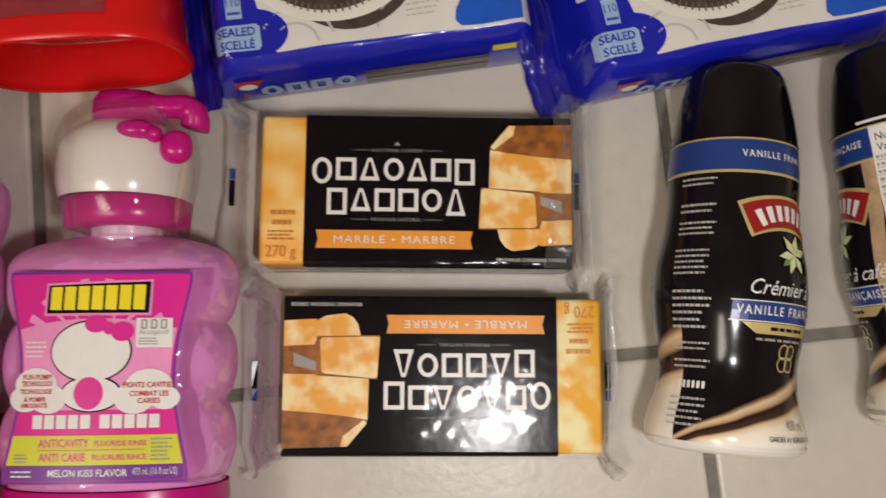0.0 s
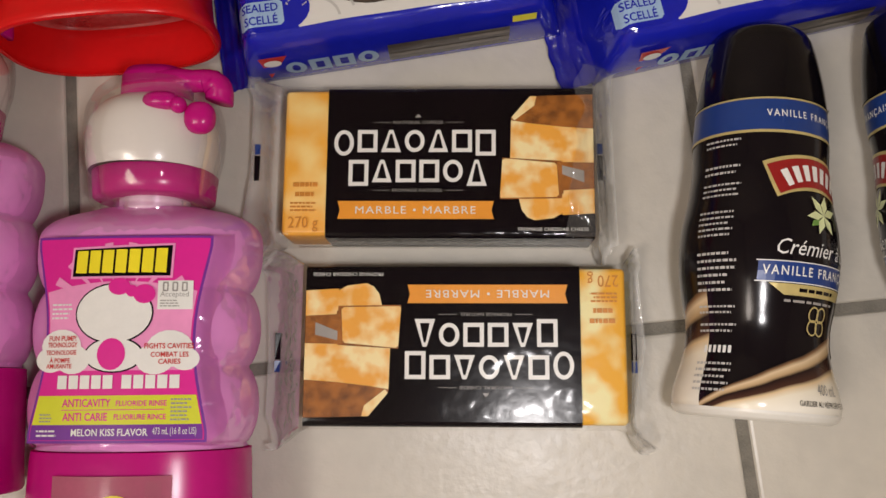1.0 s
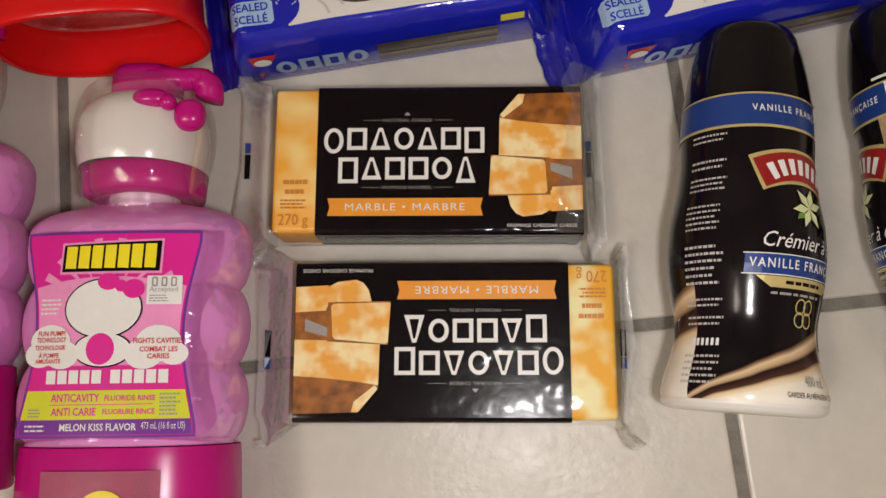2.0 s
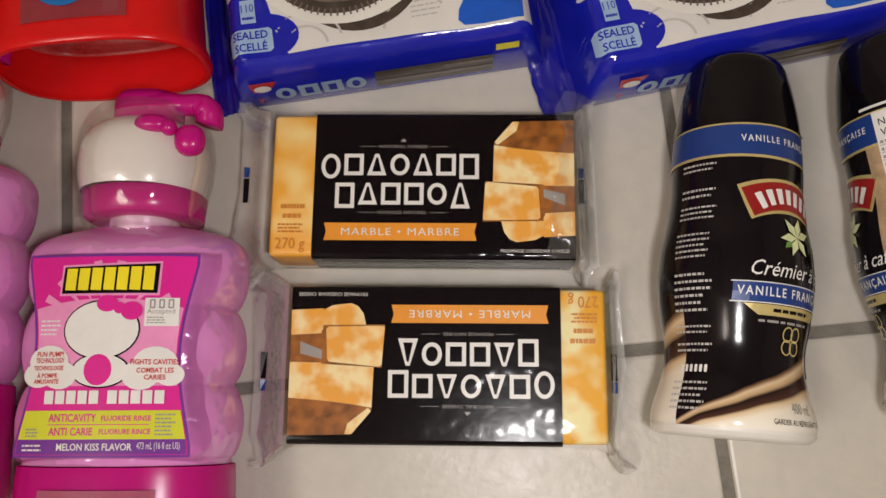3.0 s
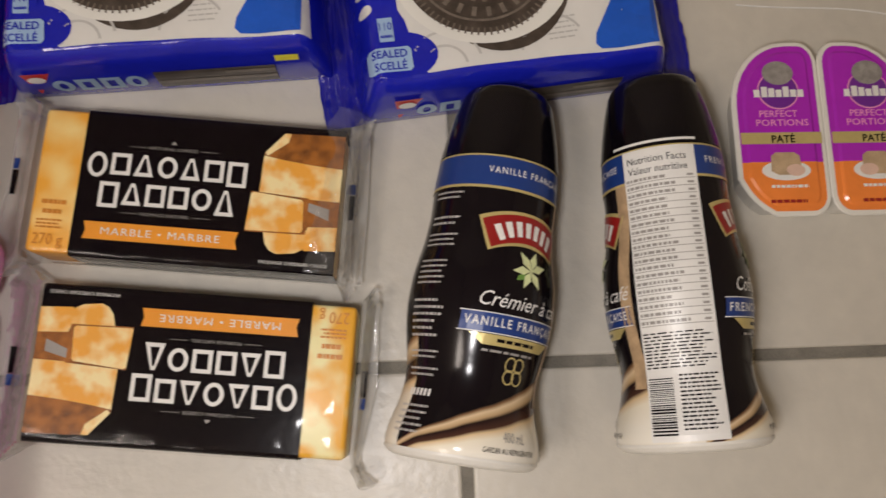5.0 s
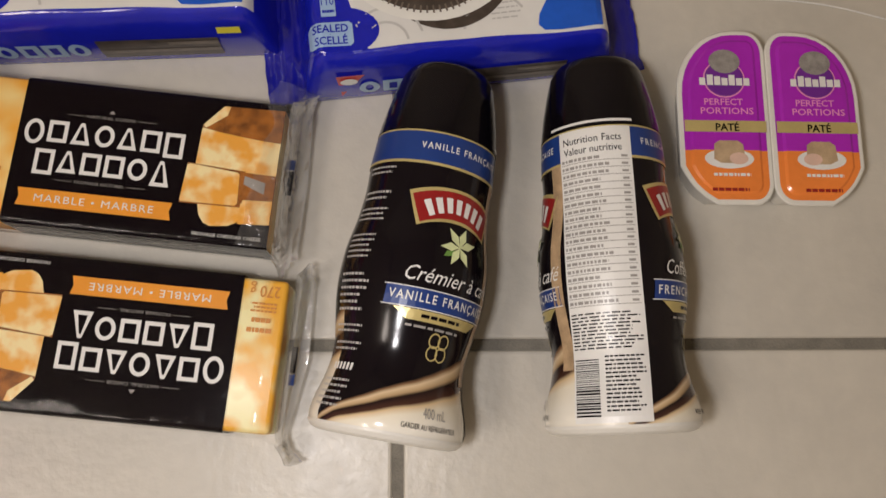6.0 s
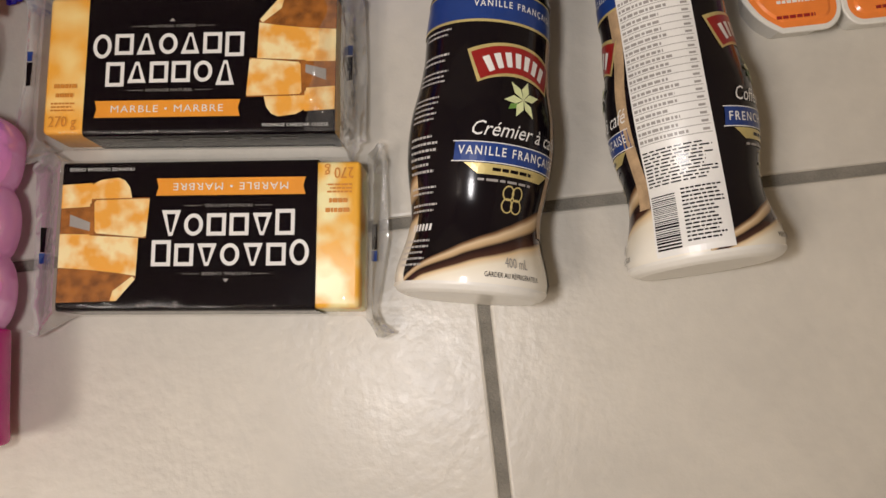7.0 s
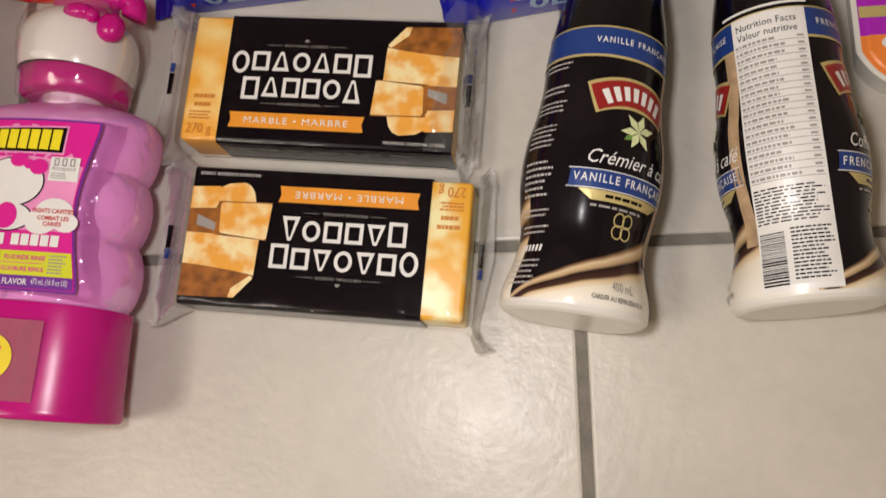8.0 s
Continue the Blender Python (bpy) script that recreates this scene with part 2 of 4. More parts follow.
# ---- cheese packages ----
def cheese_package(m, label, low_end, high_end, cheese, loose=False):
    pack = thing("cheese_package", m, label, "cheese", "cheese packages")
    L, W, H = 0.142, 0.070, 0.0272
    bm = rounded_box(L - 0.002, W - 0.002, H - 0.0006, 0.0022)
    part("cheese_block", bm, cheese, pack, "orange and pale yellow marbled cheese", True)
    x0, x1 = -0.0500, 0.0706

    def sleeve(a, b):
        # the printed black band over the top and both long sides
        w, h, r = W / 2, H, 0.0022
        path = [(-w, 0.0006), (-w, h - r), (-w + r * 0.3, h - r * 0.3), (-w + r, h), (w - r, h), (w - r * 0.3, h - r * 0.3), (w, h - r), (w, 0.0006)]
        q = a * (len(path) - 1)
        i = min(int(q), len(path) - 2)
        f = q - i
        y, z = path[i][0] * (1 - f) + path[i + 1][0] * f, path[i][1] * (1 - f) + path[i + 1][1] * f
        return x0 + (x1 - x0) * b, y, z

    part("label_sleeve", grid(28, 6, sleeve), INK_BLACK, pack, "black printed label band")

    def top(k):
        return lambda u, v: (u, v, H + 0.00018 * k)

    pieces("brand_bar", plain_shapes("ostotss", 0.0750, 0.0104, -0.0102, 0.0094, 0.84, 1.16) + plain_shapes("stssot", 0.0640, 0.0104, -0.0088, -0.0046, 0.84, 1.16), top(2), INK_WHITE, pack, "plain white outline shape")
    part("ribbon", placed(poly([(-0.0446, -0.0266), (0.0256, -0.0266), (0.0245, -0.0225), (0.0256, -0.0184), (-0.0446, -0.0184), (-0.0435, -0.0225)]), top(1)), INK_ORANGE, pack, "orange printed ribbon")
    part("ribbon_text", placed(writing("MARBLE • MARBRE", 0.0034, -0.0095, -0.0225, 0.054, track=1.15), top(2)), INK_WHITE, pack)
    pieces("small_line", (writing("NATURAL CHEESE", 0.0014, -0.0087, 0.0182, 0.0225), writing("FROMAGE NATUREL", 0.0014, -0.0087, -0.0135, 0.0225), rect(-0.0290, -0.0215, 0.0181, 0.0183), rect(0.0040, 0.0120, 0.0181, 0.0183), rect(-0.0290, -0.0215, -0.0136, -0.0134), rect(0.0040, 0.0120, -0.0136, -0.0134), poly([(-0.0102, 0.0205), (-0.0072, 0.0205), (-0.0087, 0.0222)])), top(2), INK_GREY, pack)
    part("cheddar_text", placed(writing("FROMAGE CHEDDAR CHEESE", 0.0015, 0.0520, -0.0312, 0.031), top(2)), INK_WHITE, pack)
    # the printed picture of cut cheese
    part("picture_crust", placed(poly([(0.0334, 0.0186), (0.0420, 0.0170), (0.0704, 0.0145), (0.0704, 0.0312), (0.0421, 0.0305), (0.0336, 0.0205)]), top(1)), CRUST_PRINT, pack, "printed brown rind")
    part("picture_top", placed(poly([(0.0336, 0.0205), (0.0350, 0.0190), (0.0440, 0.0260), (0.0450, 0.0304), (0.0421, 0.0305)]), top(1.5)), CHEESE_PRINT, pack)
    part("picture_block", placed(poly([(0.0329, 0.0000), (0.0704, -0.0008), (0.0704, 0.0150), (0.0560, 0.0160), (0.0420, 0.0176), (0.0334, 0.0190)]), top(2)), CHEESE_PRINT, pack, "printed block of marbled cheese")
    part("picture_gap", placed(poly([(0.0540, -0.0160), (0.0704, -0.0140), (0.0704, -0.0008), (0.0540, 0.0000)]), top(1)), CRUST_PRINT, pack)
    part("picture_piece", placed(poly([(0.0365, -0.0165), (0.0380, -0.0225), (0.0405, -0.0258), (0.0437, -0.0272), (0.0520, -0.0262), (0.0570, -0.0235), (0.0567, -0.0150)]), top(2.2)), CHEESE_PRINT, pack)
    part("picture_piece", placed(poly([(0.0560, -0.0248), (0.0704, -0.0240), (0.0704, -0.0128), (0.0567, -0.0135)]), top(2)), CHEESE_PRINT, pack)
    part("picture_shadow", placed(poly([(0.0283, -0.0176), (0.0560, -0.0172), (0.0562, 0.0000), (0.0294, 0.0016)]), top(2.5)), CRUST_PRINT, pack)
    part("picture_slice", placed(poly([(0.0283, -0.0165), (0.0290, -0.0170), (0.0535, -0.0166), (0.0546, -0.0155), (0.0538, -0.0020), (0.0529, -0.0009), (0.0306, 0.0012), (0.0294, 0.0004)]), top(3)), CHEESE_PRINT, pack, "printed slice of marbled cheese")
    part("picture_knife", placed(poly([(0.0660, -0.0100), (0.0560, -0.0060), (0.0560, -0.0020), (0.0660, -0.0045)]), top(2)), INK_GREY, pack)
    part("weight_text", placed(writing("270 g", 0.0052, -0.0600, -0.0290, 0.0135), top(1)), INK_RUST, pack)
    part("small_print", placed(join(lines(-0.0660, -0.0540, -0.0235, -0.0185, 3, 0.5, 0.2, 4), lines(-0.0640, -0.0550, -0.0165, -0.0140, 1, 0.8, 0.1, 5), lines(-0.0650, -0.0530, -0.0120, -0.0095, 1, 0.8, 0.1, 6)), top(1)), INK_RUST, pack)
    part("side_print", (lambda g: ([(u, -W / 2 - 0.0003, z) for u, z in g[0]], g[1]))(lines(-0.046, 0.06, 0.016, 0.021, 2, 0.45, 0.3, 8)), INK_GREY, pack)
    part("side_seam", (lambda g: ([(u, -W / 2 - 0.0004, z) for u, z in g[0]], g[1]))(rect(-0.066, 0.066, 0.0020, 0.0040)), WHITE_PLASTIC, pack, "pale folded seam of the film")
    # the clear bag: over the block, pinched to a crimped fin at both ends
    def bag(a, b):
        x = -low_end + (low_end + high_end) * b
        ends = low_end if x < 0 else high_end
        e = smoothstep(L / 2 - 0.001, ends - 0.003, abs(x))
        x += 0.0035 * e * math.copysign(noise.noise(Vector((math.cos(6.2832 * a) * 3.1 + m[0][3] * 70, x * 9, 4.0))) * 2, x)
        half = (W / 2 + 0.0012) * (1 - e) + 0.0455 * e
        zt = (H + 0.0012) * (1 - e) + 0.0130 * e
        zb = 0.0003 * (1 - e) + 0.0105 * e
        ang = 2 * math.pi * a
        c, s = math.cos(ang), math.sin(ang)
        k = 0.16
        y = half * math.copysign(abs(c) ** k, c)
        z = (zt + zb) / 2 + (zt - zb) / 2 * math.copysign(abs(s) ** k, s)
        nse = noise.noise_vector(Vector((x * 75 + m[0][3] * 90, y * 70, z * 40)))
        amp = 0.0004 + 0.0070 * e
        x += nse.x * amp * 0.9 * e
        y += nse.y * amp * 0.4 * e
        return x, y, max(0.0004, z + nse.z * amp * (0.25 + 0.75 * e))

    fa, fb = (low_end - L / 2 - 0.001) / (low_end + high_end), (low_end + L / 2 + 0.001) / (low_end + high_end)
    part("film", grid(56, 30, lambda a, b: bag(a, fa + (fb - fa) * b), True), WRAP, pack, "clear plastic wrap", True)
    part("film_end", grid(56, 24, lambda a, b: bag(a, fa * b), True), WRAP_END, pack, "crinkled crimped end of the wrap", True)
    part("film_end", grid(56, 24, lambda a, b: bag(a, 1 - (1 - fb) * b), True), WRAP_END, pack, "crinkled crimped end of the wrap", True)
    if loose:
        # a loose fold of film lying over one end
        def fold(a, b):
            x = 0.0570 + 0.0245 * a + 0.012 * (1 - a) * noise.noise(Vector((b * 5.0, 2.0, 1.0))) + 0.009 * (1 - a) * b
            y = -0.0350 + 0.0800 * b
            drop = smoothstep(0.0690, 0.0815, x)
            rise = 0.0026 * abs(noise.noise(Vector((x * 160, y * 60, 5.0)))) + 0.0016 * noise.noise(Vector((x * 320, y * 90, 9.0)))
            return x, y, H + 0.0022 + rise - 0.0120 * drop
        part("film_fold", grid(22, 44, fold), WRAP_FOLD, pack, "loose crinkled fold of clear wrap", True)
    for sx in (-1, 1):
        part("seal_print", rounded_strip(sx * (high_end if sx > 0 else low_end) - sx * 0.004, 0.000, 0.0026, 0.0120, 0.0150), INK_BLACK, pack, "dark printed mark on the film's end")
        part("seal_print", rounded_strip(sx * (high_end if sx > 0 else low_end) - sx * 0.004, 0.0090, 0.0026, 0.0050, 0.0152), BLUE_BAND, pack, "blue printed mark on the film's end")
    return pack


def rounded_strip(x, y, w, h, z):
    return [(x - w / 2, y - h / 2, z), (x + w / 2, y - h / 2, z + 0.0006), (x + w / 2, y + h / 2, z), (x - w / 2, y + h / 2, z + 0.0005)], [(0, 1, 2, 3)]


cheese_package(pose(0.0140, 0.0633, 0, 0, 0, -6.2), "marbled cheese block in black label and clear film", 0.0890, 0.0790, CHEESE, True)
cheese_package(pose(0.0182, -0.0203, 0, 0, 0, 174.0), "marbled cheese block turned upside down, in clear crinkled film", 0.0790, 0.0890, CHEESE_PALE)


# ---- coffee creamer bottles ----
PROFILE = [(0.003, 0.0285), (0.004, 0.0312), (0.006, 0.0330), (0.010, 0.0336), (0.016, 0.0327), (0.024, 0.0301), (0.032, 0.0285), (0.040, 0.0283), (0.050, 0.0302), (0.060, 0.0318), (0.070, 0.0324), (0.082, 0.0317), (0.095, 0.0291), (0.108, 0.0277), (0.122, 0.0279), (0.135, 0.0270), (0.147, 0.0252), (0.158, 0.0229), (0.1655, 0.0209), (0.1695, 0.0187), (0.1714, 0.0150), (0.172, 0.0)]


def radius(s):
    for (a, ra), (b, rb) in zip(PROFILE, PROFILE[1:]):
        if s <= b:
            f = (s - a) / (b - a)
            return ra + (rb - ra) * f
    return 0.0


def round_radius(s):
    # eased between the profile's stations
    return (radius(max(0, s - 0.003)) + 2 * radius(s) + radius(min(0.1712, s + 0.003))) / 4 if 0.012 < s < 0.164 else radius(s)


def on_bottle(theta, lift):
    def f(u, s):
        r = round_radius(s) + lift
        a = theta + u / max(0.01, round_radius(s))
        return r * math.sin(a), s, r * math.cos(a)
    return f


def shell(s0, s1, steps, lift=0.0):
    f = on_bottle(0, lift)
    return grid(64, steps, lambda a, b: (lambda s: ((round_radius(s) + lift) * math.sin(6.283185 * a), s, (round_radius(s) + lift) * math.cos(6.283185 * a)))(s0 + (s1 - s0) * b), True)


def swirl_material(turn):
    """Black label with a cream swirl that climbs round the foot of the bottle."""
    mat = paint("black_and_cream_label", (0.006, 0.004, 0.006), 0.15, 0, 0.2, 40, 0.12, 60, spec=0.3)
    n, l = links(mat)
    b = n["Principled BSDF"]
    co, sep = n.new("ShaderNodeTexCoord"), n.new("ShaderNodeSeparateXYZ")
    l.new(co.outputs["Object"], sep.inputs[0])

    def op(kind, p, q=None, r=None):
        k = n.new("ShaderNodeMath")
        k.operation = kind
        for i, v in enumerate((p, q, r)):
            if v is None:
                continue
            if isinstance(v, (int, float)):
                k.inputs[i].default_value = v
            else:
                l.new(v, k.inputs[i])
        return k.outputs[0]

    ang = op("ARCTAN2", sep.outputs[0], sep.outputs[2])
    # two swirls round the bottle, each climbing and then falling steeply
    saw = op("FRACT", op("MULTIPLY_ADD", ang, 1 / math.pi, (86 - turn) / 180))
    wob = n.new("ShaderNodeTexNoise")
    wob.inputs["Scale"].default_value = 35
    l.new(co.outputs["Object"], wob.inputs["Vector"])
    rise = op("MULTIPLY_ADD", op("POWER", saw, 0.9), 0.047, 0.0105)
    d = op("SUBTRACT", op("MULTIPLY_ADD", wob.outputs["Fac"], 0.004, sep.outputs[1]), rise)
    wide = op("MULTIPLY_ADD", saw, 0.0160, 0.0050)
    q = op("DIVIDE", d, wide)
    ramp = n.new("ShaderNodeValToRGB")
    e = ramp.color_ramp.elements
    stops = [(0.0, (0.86, 0.82, 0.72)), (0.28, (0.84, 0.77, 0.62)), (0.40, (0.70, 0.52, 0.30)), (0.46, (0.07, 0.030, 0.02)), (0.62, (0.02, 0.010, 0.010)), (0.68, (0.50, 0.34, 0.18)), (0.78, (0.70, 0.54, 0.34)), (0.85, (0.22, 0.12, 0.06)), (0.90, (0.006, 0.004, 0.006))]
    e[0].position, e[0].color = stops[0][0], (*stops[0][1], 1)
    e[1].position, e[1].color = stops[-1][0], (*stops[-1][1], 1)
    for p, c in stops[1:-1]:
        s = e.new(p)
        s.color = (*c, 1)
    l.new(op("MULTIPLY_ADD", q, 0.5, 0.9), ramp.inputs[0])
    l.new(ramp.outputs[0], b.inputs["Base Color"])
    return mat




def badge(theta, lift):
    """A fan-shaped badge, bowed upward in its middle."""
    def fan(w, h):
        return lambda a, b: on_bottle(theta, lift)((a - 0.5) * w * (0.80 + 0.20 * b), 0.1030 + (b - 0.5) * h - 0.0040 * (2 * a - 1) ** 2)
    return fan


def creamer(m, turn, label):
    bottle = thing("creamer_bottle", m, label, "bottle", "coffee creamer bottles")
    part("bottle_body", shell(0.006, 0.141, 60), swirl_material(turn), bottle, "glossy black label with a cream swirl", True)
    part("bottle_foot", join(shell(0.003, 0.0072, 10, 0.0003), disc_cap(0.003, 0.0288)), WHITE_PLASTIC, bottle, "white plastic foot", True)
    part("cap", shell(0.1345, 0.172, 36, 0.0004), CAP_BLACK, bottle, "tall black plastic cap", True)
    part("band", shell(0.1200, 0.1335, 8, 0.0002), BLUE_BAND, bottle, "dark blue band with white words", True)
    part("gold_line", shell(0.1188, 0.1200, 1, 0.0003), GOLD, bottle, "thin gold line", True)
    part("gold_line", shell(0.1333, 0.1341, 1, 0.0003), GOLD, bottle, "thin gold line", True)
    d = radians
    for c in (0.0, 170.0):
        t = d(turn + c)
        s1, s2, s3, s4 = (on_bottle(t, k) for k in (0.0003, 0.0005, 0.0007, 0.0009))
        french = c == 0.0
        part("band_text", placed(writing("VANILLE FRANÇAISE" if french else "FRENCH VANILLA", 0.0029, 0.0, 0.1268, 0.0405, bold=0.012, track=1.35), s2), INK_WHITE, bottle)
        part("badge", grid(14, 4, badge(t, 0.0003)(0.0440, 0.0150)), GOLD, bottle, "fan-shaped badge with gold edge")
        part("badge_field", grid(14, 4, badge(t, 0.0005)(0.0408, 0.0122)), RED_PRINT, bottle, "dark red field")
        mark = badge(t, 0.0007)(0.0330, 0.0066)
        pieces("badge_bar", blocks(7, 1.0, 1.0, 0.5, 0.5, 0.6), mark, INK_WHITE, bottle, "plain pale bar")
        petals = join(*[poly([(0.002, 0.0855), (0.002 + 0.0046 * math.cos(k - 0.42), 0.0858 + 0.0046 * math.sin(k - 0.42)), (0.002 + 0.0090 * math.cos(k), 0.0858 + 0.0090 * math.sin(k)), (0.002 + 0.0046 * math.cos(k + 0.42), 0.0858 + 0.0046 * math.sin(k + 0.42))]) for k in (0.3, 1.25, 2.2, 3.3, 4.3, 5.3)])
        part("flower", placed(petals, s3), LEAF_PRINT, bottle, "pale green vanilla flower print")
        part("leaf", placed(poly([(-0.005, 0.0805), (-0.0005, 0.0815), (0.0005, 0.084), (-0.004, 0.083)]), s2), GREEN_PRINT, bottle)
        part("script_text", placed(writing("Crémier à café" if french else "Coffee creamer", 0.0062, 0.0040, 0.0712, 0.0470, slant=0.38), s2), INK_WHITE, bottle)
        part("stripe", placed(rect(-0.0262, 0.0262, 0.0572, 0.0652, 16, 2), s1), BLUE_BAND, bottle, "blue stripe")
        part("stripe_line", placed(join(rect(-0.0270, 0.0270, 0.0651, 0.0655, 16, 1), rect(-0.0270, 0.0270, 0.0569, 0.0573, 16, 1)), s2), INK_WHITE, bottle)
        part("stripe_text", placed(writing("VANILLE FRANÇAISE" if french else "FRENCH VANILLA", 0.0036, 0.0, 0.0612, 0.0490, bold=0.012, track=1.3), s3), INK_WHITE, bottle)
        part("gold_ribbon", placed(poly_strip(-0.0185, 0.0185, 0.0522, 0.0566, 0.0040), s1), GOLD, bottle, "gold ribbon")
        part("ribbon_print", placed(lines(-0.0095, 0.0100, 0.0534, 0.0554, 1, 0.7, 0.1, 3), s2), INK_BLACK, bottle)
        part("sub_print", placed(lines(-0.0150, 0.0100, 0.0492, 0.0508, 1, 0.6, 0.1, 7), s2), INK_GREY, bottle)
        part("round_mark", placed(join(*[ring(0.001 + a, 0.0430 + b, 0.0027, 0.0032, 0.0006, 14) for a in (-0.0021, 0.0021) for b in (-0.0026, 0.0026)]), s2), GOLD, bottle)
        part("volume_text", placed(writing("400 mL", 0.0042, 0.0030, 0.0165, 0.0110), s3), INK_GREY, bottle)
        part("storage_text", placed(writing("GARDER AU RÉFRIGÉRATEUR" if french else "KEEP REFRIGERATED", 0.0021, 0.0020, 0.0112, 0.0265), s3), INK_BLACK, bottle)
    # a column of small print
    s2 = on_bottle(d(turn - 77), 0.0005)
    print_rows = [(0.1175, 0.1130, 2), (0.1065, 0.1010, 2), (0.0985, 0.0915, 3), (0.0865, 0.0745, 5), (0.0695, 0.0520, 6), (0.0480, 0.0435, 2), (0.0410, 0.0360, 2), (0.0255, 0.0125, 5)]
    part("small_print", placed(join(*[lines(-0.0088, 0.0088, b, a, k, 0.36, 0.35, 11 + k, 0.5) for a, b, k in print_rows]), s2), INK_PALE, bottle, "column of small white print")
    pieces("maker_bar", blocks(6, 0.0125, 0.0030, 0, 0.0300, 0.6), s2, INK_WHITE, bottle)
    # the nutrition panel
    t = d(turn + 84)
    s1, s2 = on_bottle(t, 0.0004), on_bottle(t, 0.0006)
    panel = part("nutrition_panel", placed(rect(-0.0160, 0.0160, 0.0080, 0.1335, 14, 50), s1), INK_WHITE, bottle, "white nutrition panel with black print")
    pieces("panel_title", (writing("Nutrition Facts", 0.0032, -0.001, 0.1285, 0.0255), writing("Valeur nutritive", 0.0032, -0.001, 0.1238, 0.0255)), s2, INK_BLACK, panel)
    part("panel_edge", placed(rect(-0.0205, 0.0170, 0.1356, 0.1368, 14, 1), on_bottle(t, 0.0009)), INK_WHITE, bottle, "white upper edge of the label")
    rows = []
    y = 0.1205
    for i in range(20):
        rows.append(lines(-0.0150, 0.0060, y - 0.0017, y, 1, 0.75, 0.35, 30 + i, 0.5))
        rows.append(rect(0.0112, 0.0140, y - 0.0014, y - 0.0004))
        rows.append(rect(-0.0152, 0.0148, y - 0.0024, y - 0.0021, 6, 1))
        y -= 0.0033
    tagged(part("panel_print", placed(join(*rows), s2), INK_GREY, panel), kind="stuff")
    tagged(part("panel_text", placed(lines(-0.0150, 0.0145, 0.0375, 0.0530, 11, 0.42, 0.2, 77, 0.6), s2), INK_BLACK, panel), kind="stuff")
    rnd, bars, y = random.Random(5), [], 0.0105
    while y < 0.0335:
        w = rnd.choice((0.0003, 0.0005, 0.0008))
        bars.append(rect(-0.0150, -0.0045, y, y + w, 3, 1))
        y += w + rnd.choice((0.0004, 0.0006))
    pieces("code_bar", bars, s2, INK_BLACK, panel)
    tagged(part("panel_note", placed(lines(-0.0020, 0.0145, 0.0120, 0.0355, 14, 0.42, 0.3, 79, 0.7), s2), INK_BLACK, panel), kind="stuff")
    s0 = on_bottle(d(turn + 84 - 39), 0.0003)
    part("date_strip", placed(rect(-0.0032, 0.0032, 0.0300, 0.1190, 2, 34), s0), TAN_PRINT, bottle, "tan strip with stamped print")
    return bottle


def poly_strip(u0, u1, v0, v1, point):
    """A ribbon with swallow-pointed ends."""
    return grid(12, 2, lambda a, b: ((u0 + u1) / 2 + (a - 0.5) * (u1 - u0 + 2 * point * (b - 0.5) * 1.6), v0 + (v1 - v0) * b))


def disc_cap(s, r):
    n = 40
    return [(0, s, 0)] + [(r * math.sin(6.2832 * i / n), s, r * math.cos(6.2832 * i / n)) for i in range(n)], [(0, 1 + i, 1 + (i + 1) % n) for i in range(n)]


creamer(pose(0.1337, -0.0665, 0.0343, 0, 0, -10.27), 30.0, "black creamer bottle with blue band, lying on its side")
creamer(pose(0.2379, -0.0648, 0.0343, 0, 0, 1.83), -104.0, "black creamer bottle lying with its white nutrition panel up")


# ---- cookie packages ----
BLUE_FOIL = paint("blue_wrapper", (0.010, 0.016, 0.44), 0.15, 0, 0.12, 30, 0.8, 50, spec=0.7)
DARK_FOIL = paint("dark_blue_wrapper", (0.008, 0.010, 0.30), 0.12, 0, 0.12, 30, 1.0, 90, spec=0.8)
WHITE_FOIL = paint("white_wrapper", (0.74, 0.73, 0.70), 0.18, 0, 0.05, 18, 0.30, 40, spec=0.7)
MID_BLUE = paint("bright_blue_print", (0.015, 0.10, 0.55), 0.2, 0, 0.15, 40)
PALE_BLUE = paint("pale_blue_print", (0.36, 0.52, 0.74), 0.25, 0, 0.06, 60)
COOKIE_PRINT = paint("dark_cookie_print", (0.095, 0.074, 0.060), 0.3, 0, 0.35, 160, second=(0.040, 0.030, 0.024))
COOKIE_EDGE = paint("cookie_relief_print", (0.17, 0.14, 0.115), 0.3, 0, 0.3, 200)
CREAM_PRINT = paint("cream_print", (0.80, 0.79, 0.74), 0.25, 0, 0.04, 30)
YELLOW_PRINT = paint("yellow_print", (0.78, 0.72, 0.06), 0.3, 0, 0.05, 60)
CLEAR_RED = paint("red_logo_print", (0.58, 0.03, 0.03), 0.25, 0, 0.05, 60)

PACK_L, PACK_W, PACK_H = 0.156, 0.155, 0.0425


def pack_height(x, y):
    """The puffed top of the wrapper."""
    ex = min(1.0, min(x, PACK_L - x) / 0.014)
    ey = min(1.0, min(y + 0.0005, PACK_W - y) / 0.006)
    ex, ey = max(0, ex), max(0, ey)
    lump = noise.noise(Vector((x * 38, y * 34, 3.1))) * 0.0016
    # creases that run in from both pinched ends
    pinch = math.exp(-min(x, PACK_L - x) / 0.013)
    lump += pinch * (0.0042 * abs(noise.noise(Vector((x * 22 + y * 10, y * 85, 7.7)))) - 0.0010)
    return PACK_H * (1 - (1 - ex) ** 2.2) * (0.80 + 0.20 * (1 - (1 - ey) ** 2)) + lump * ex * ey + 0.0015


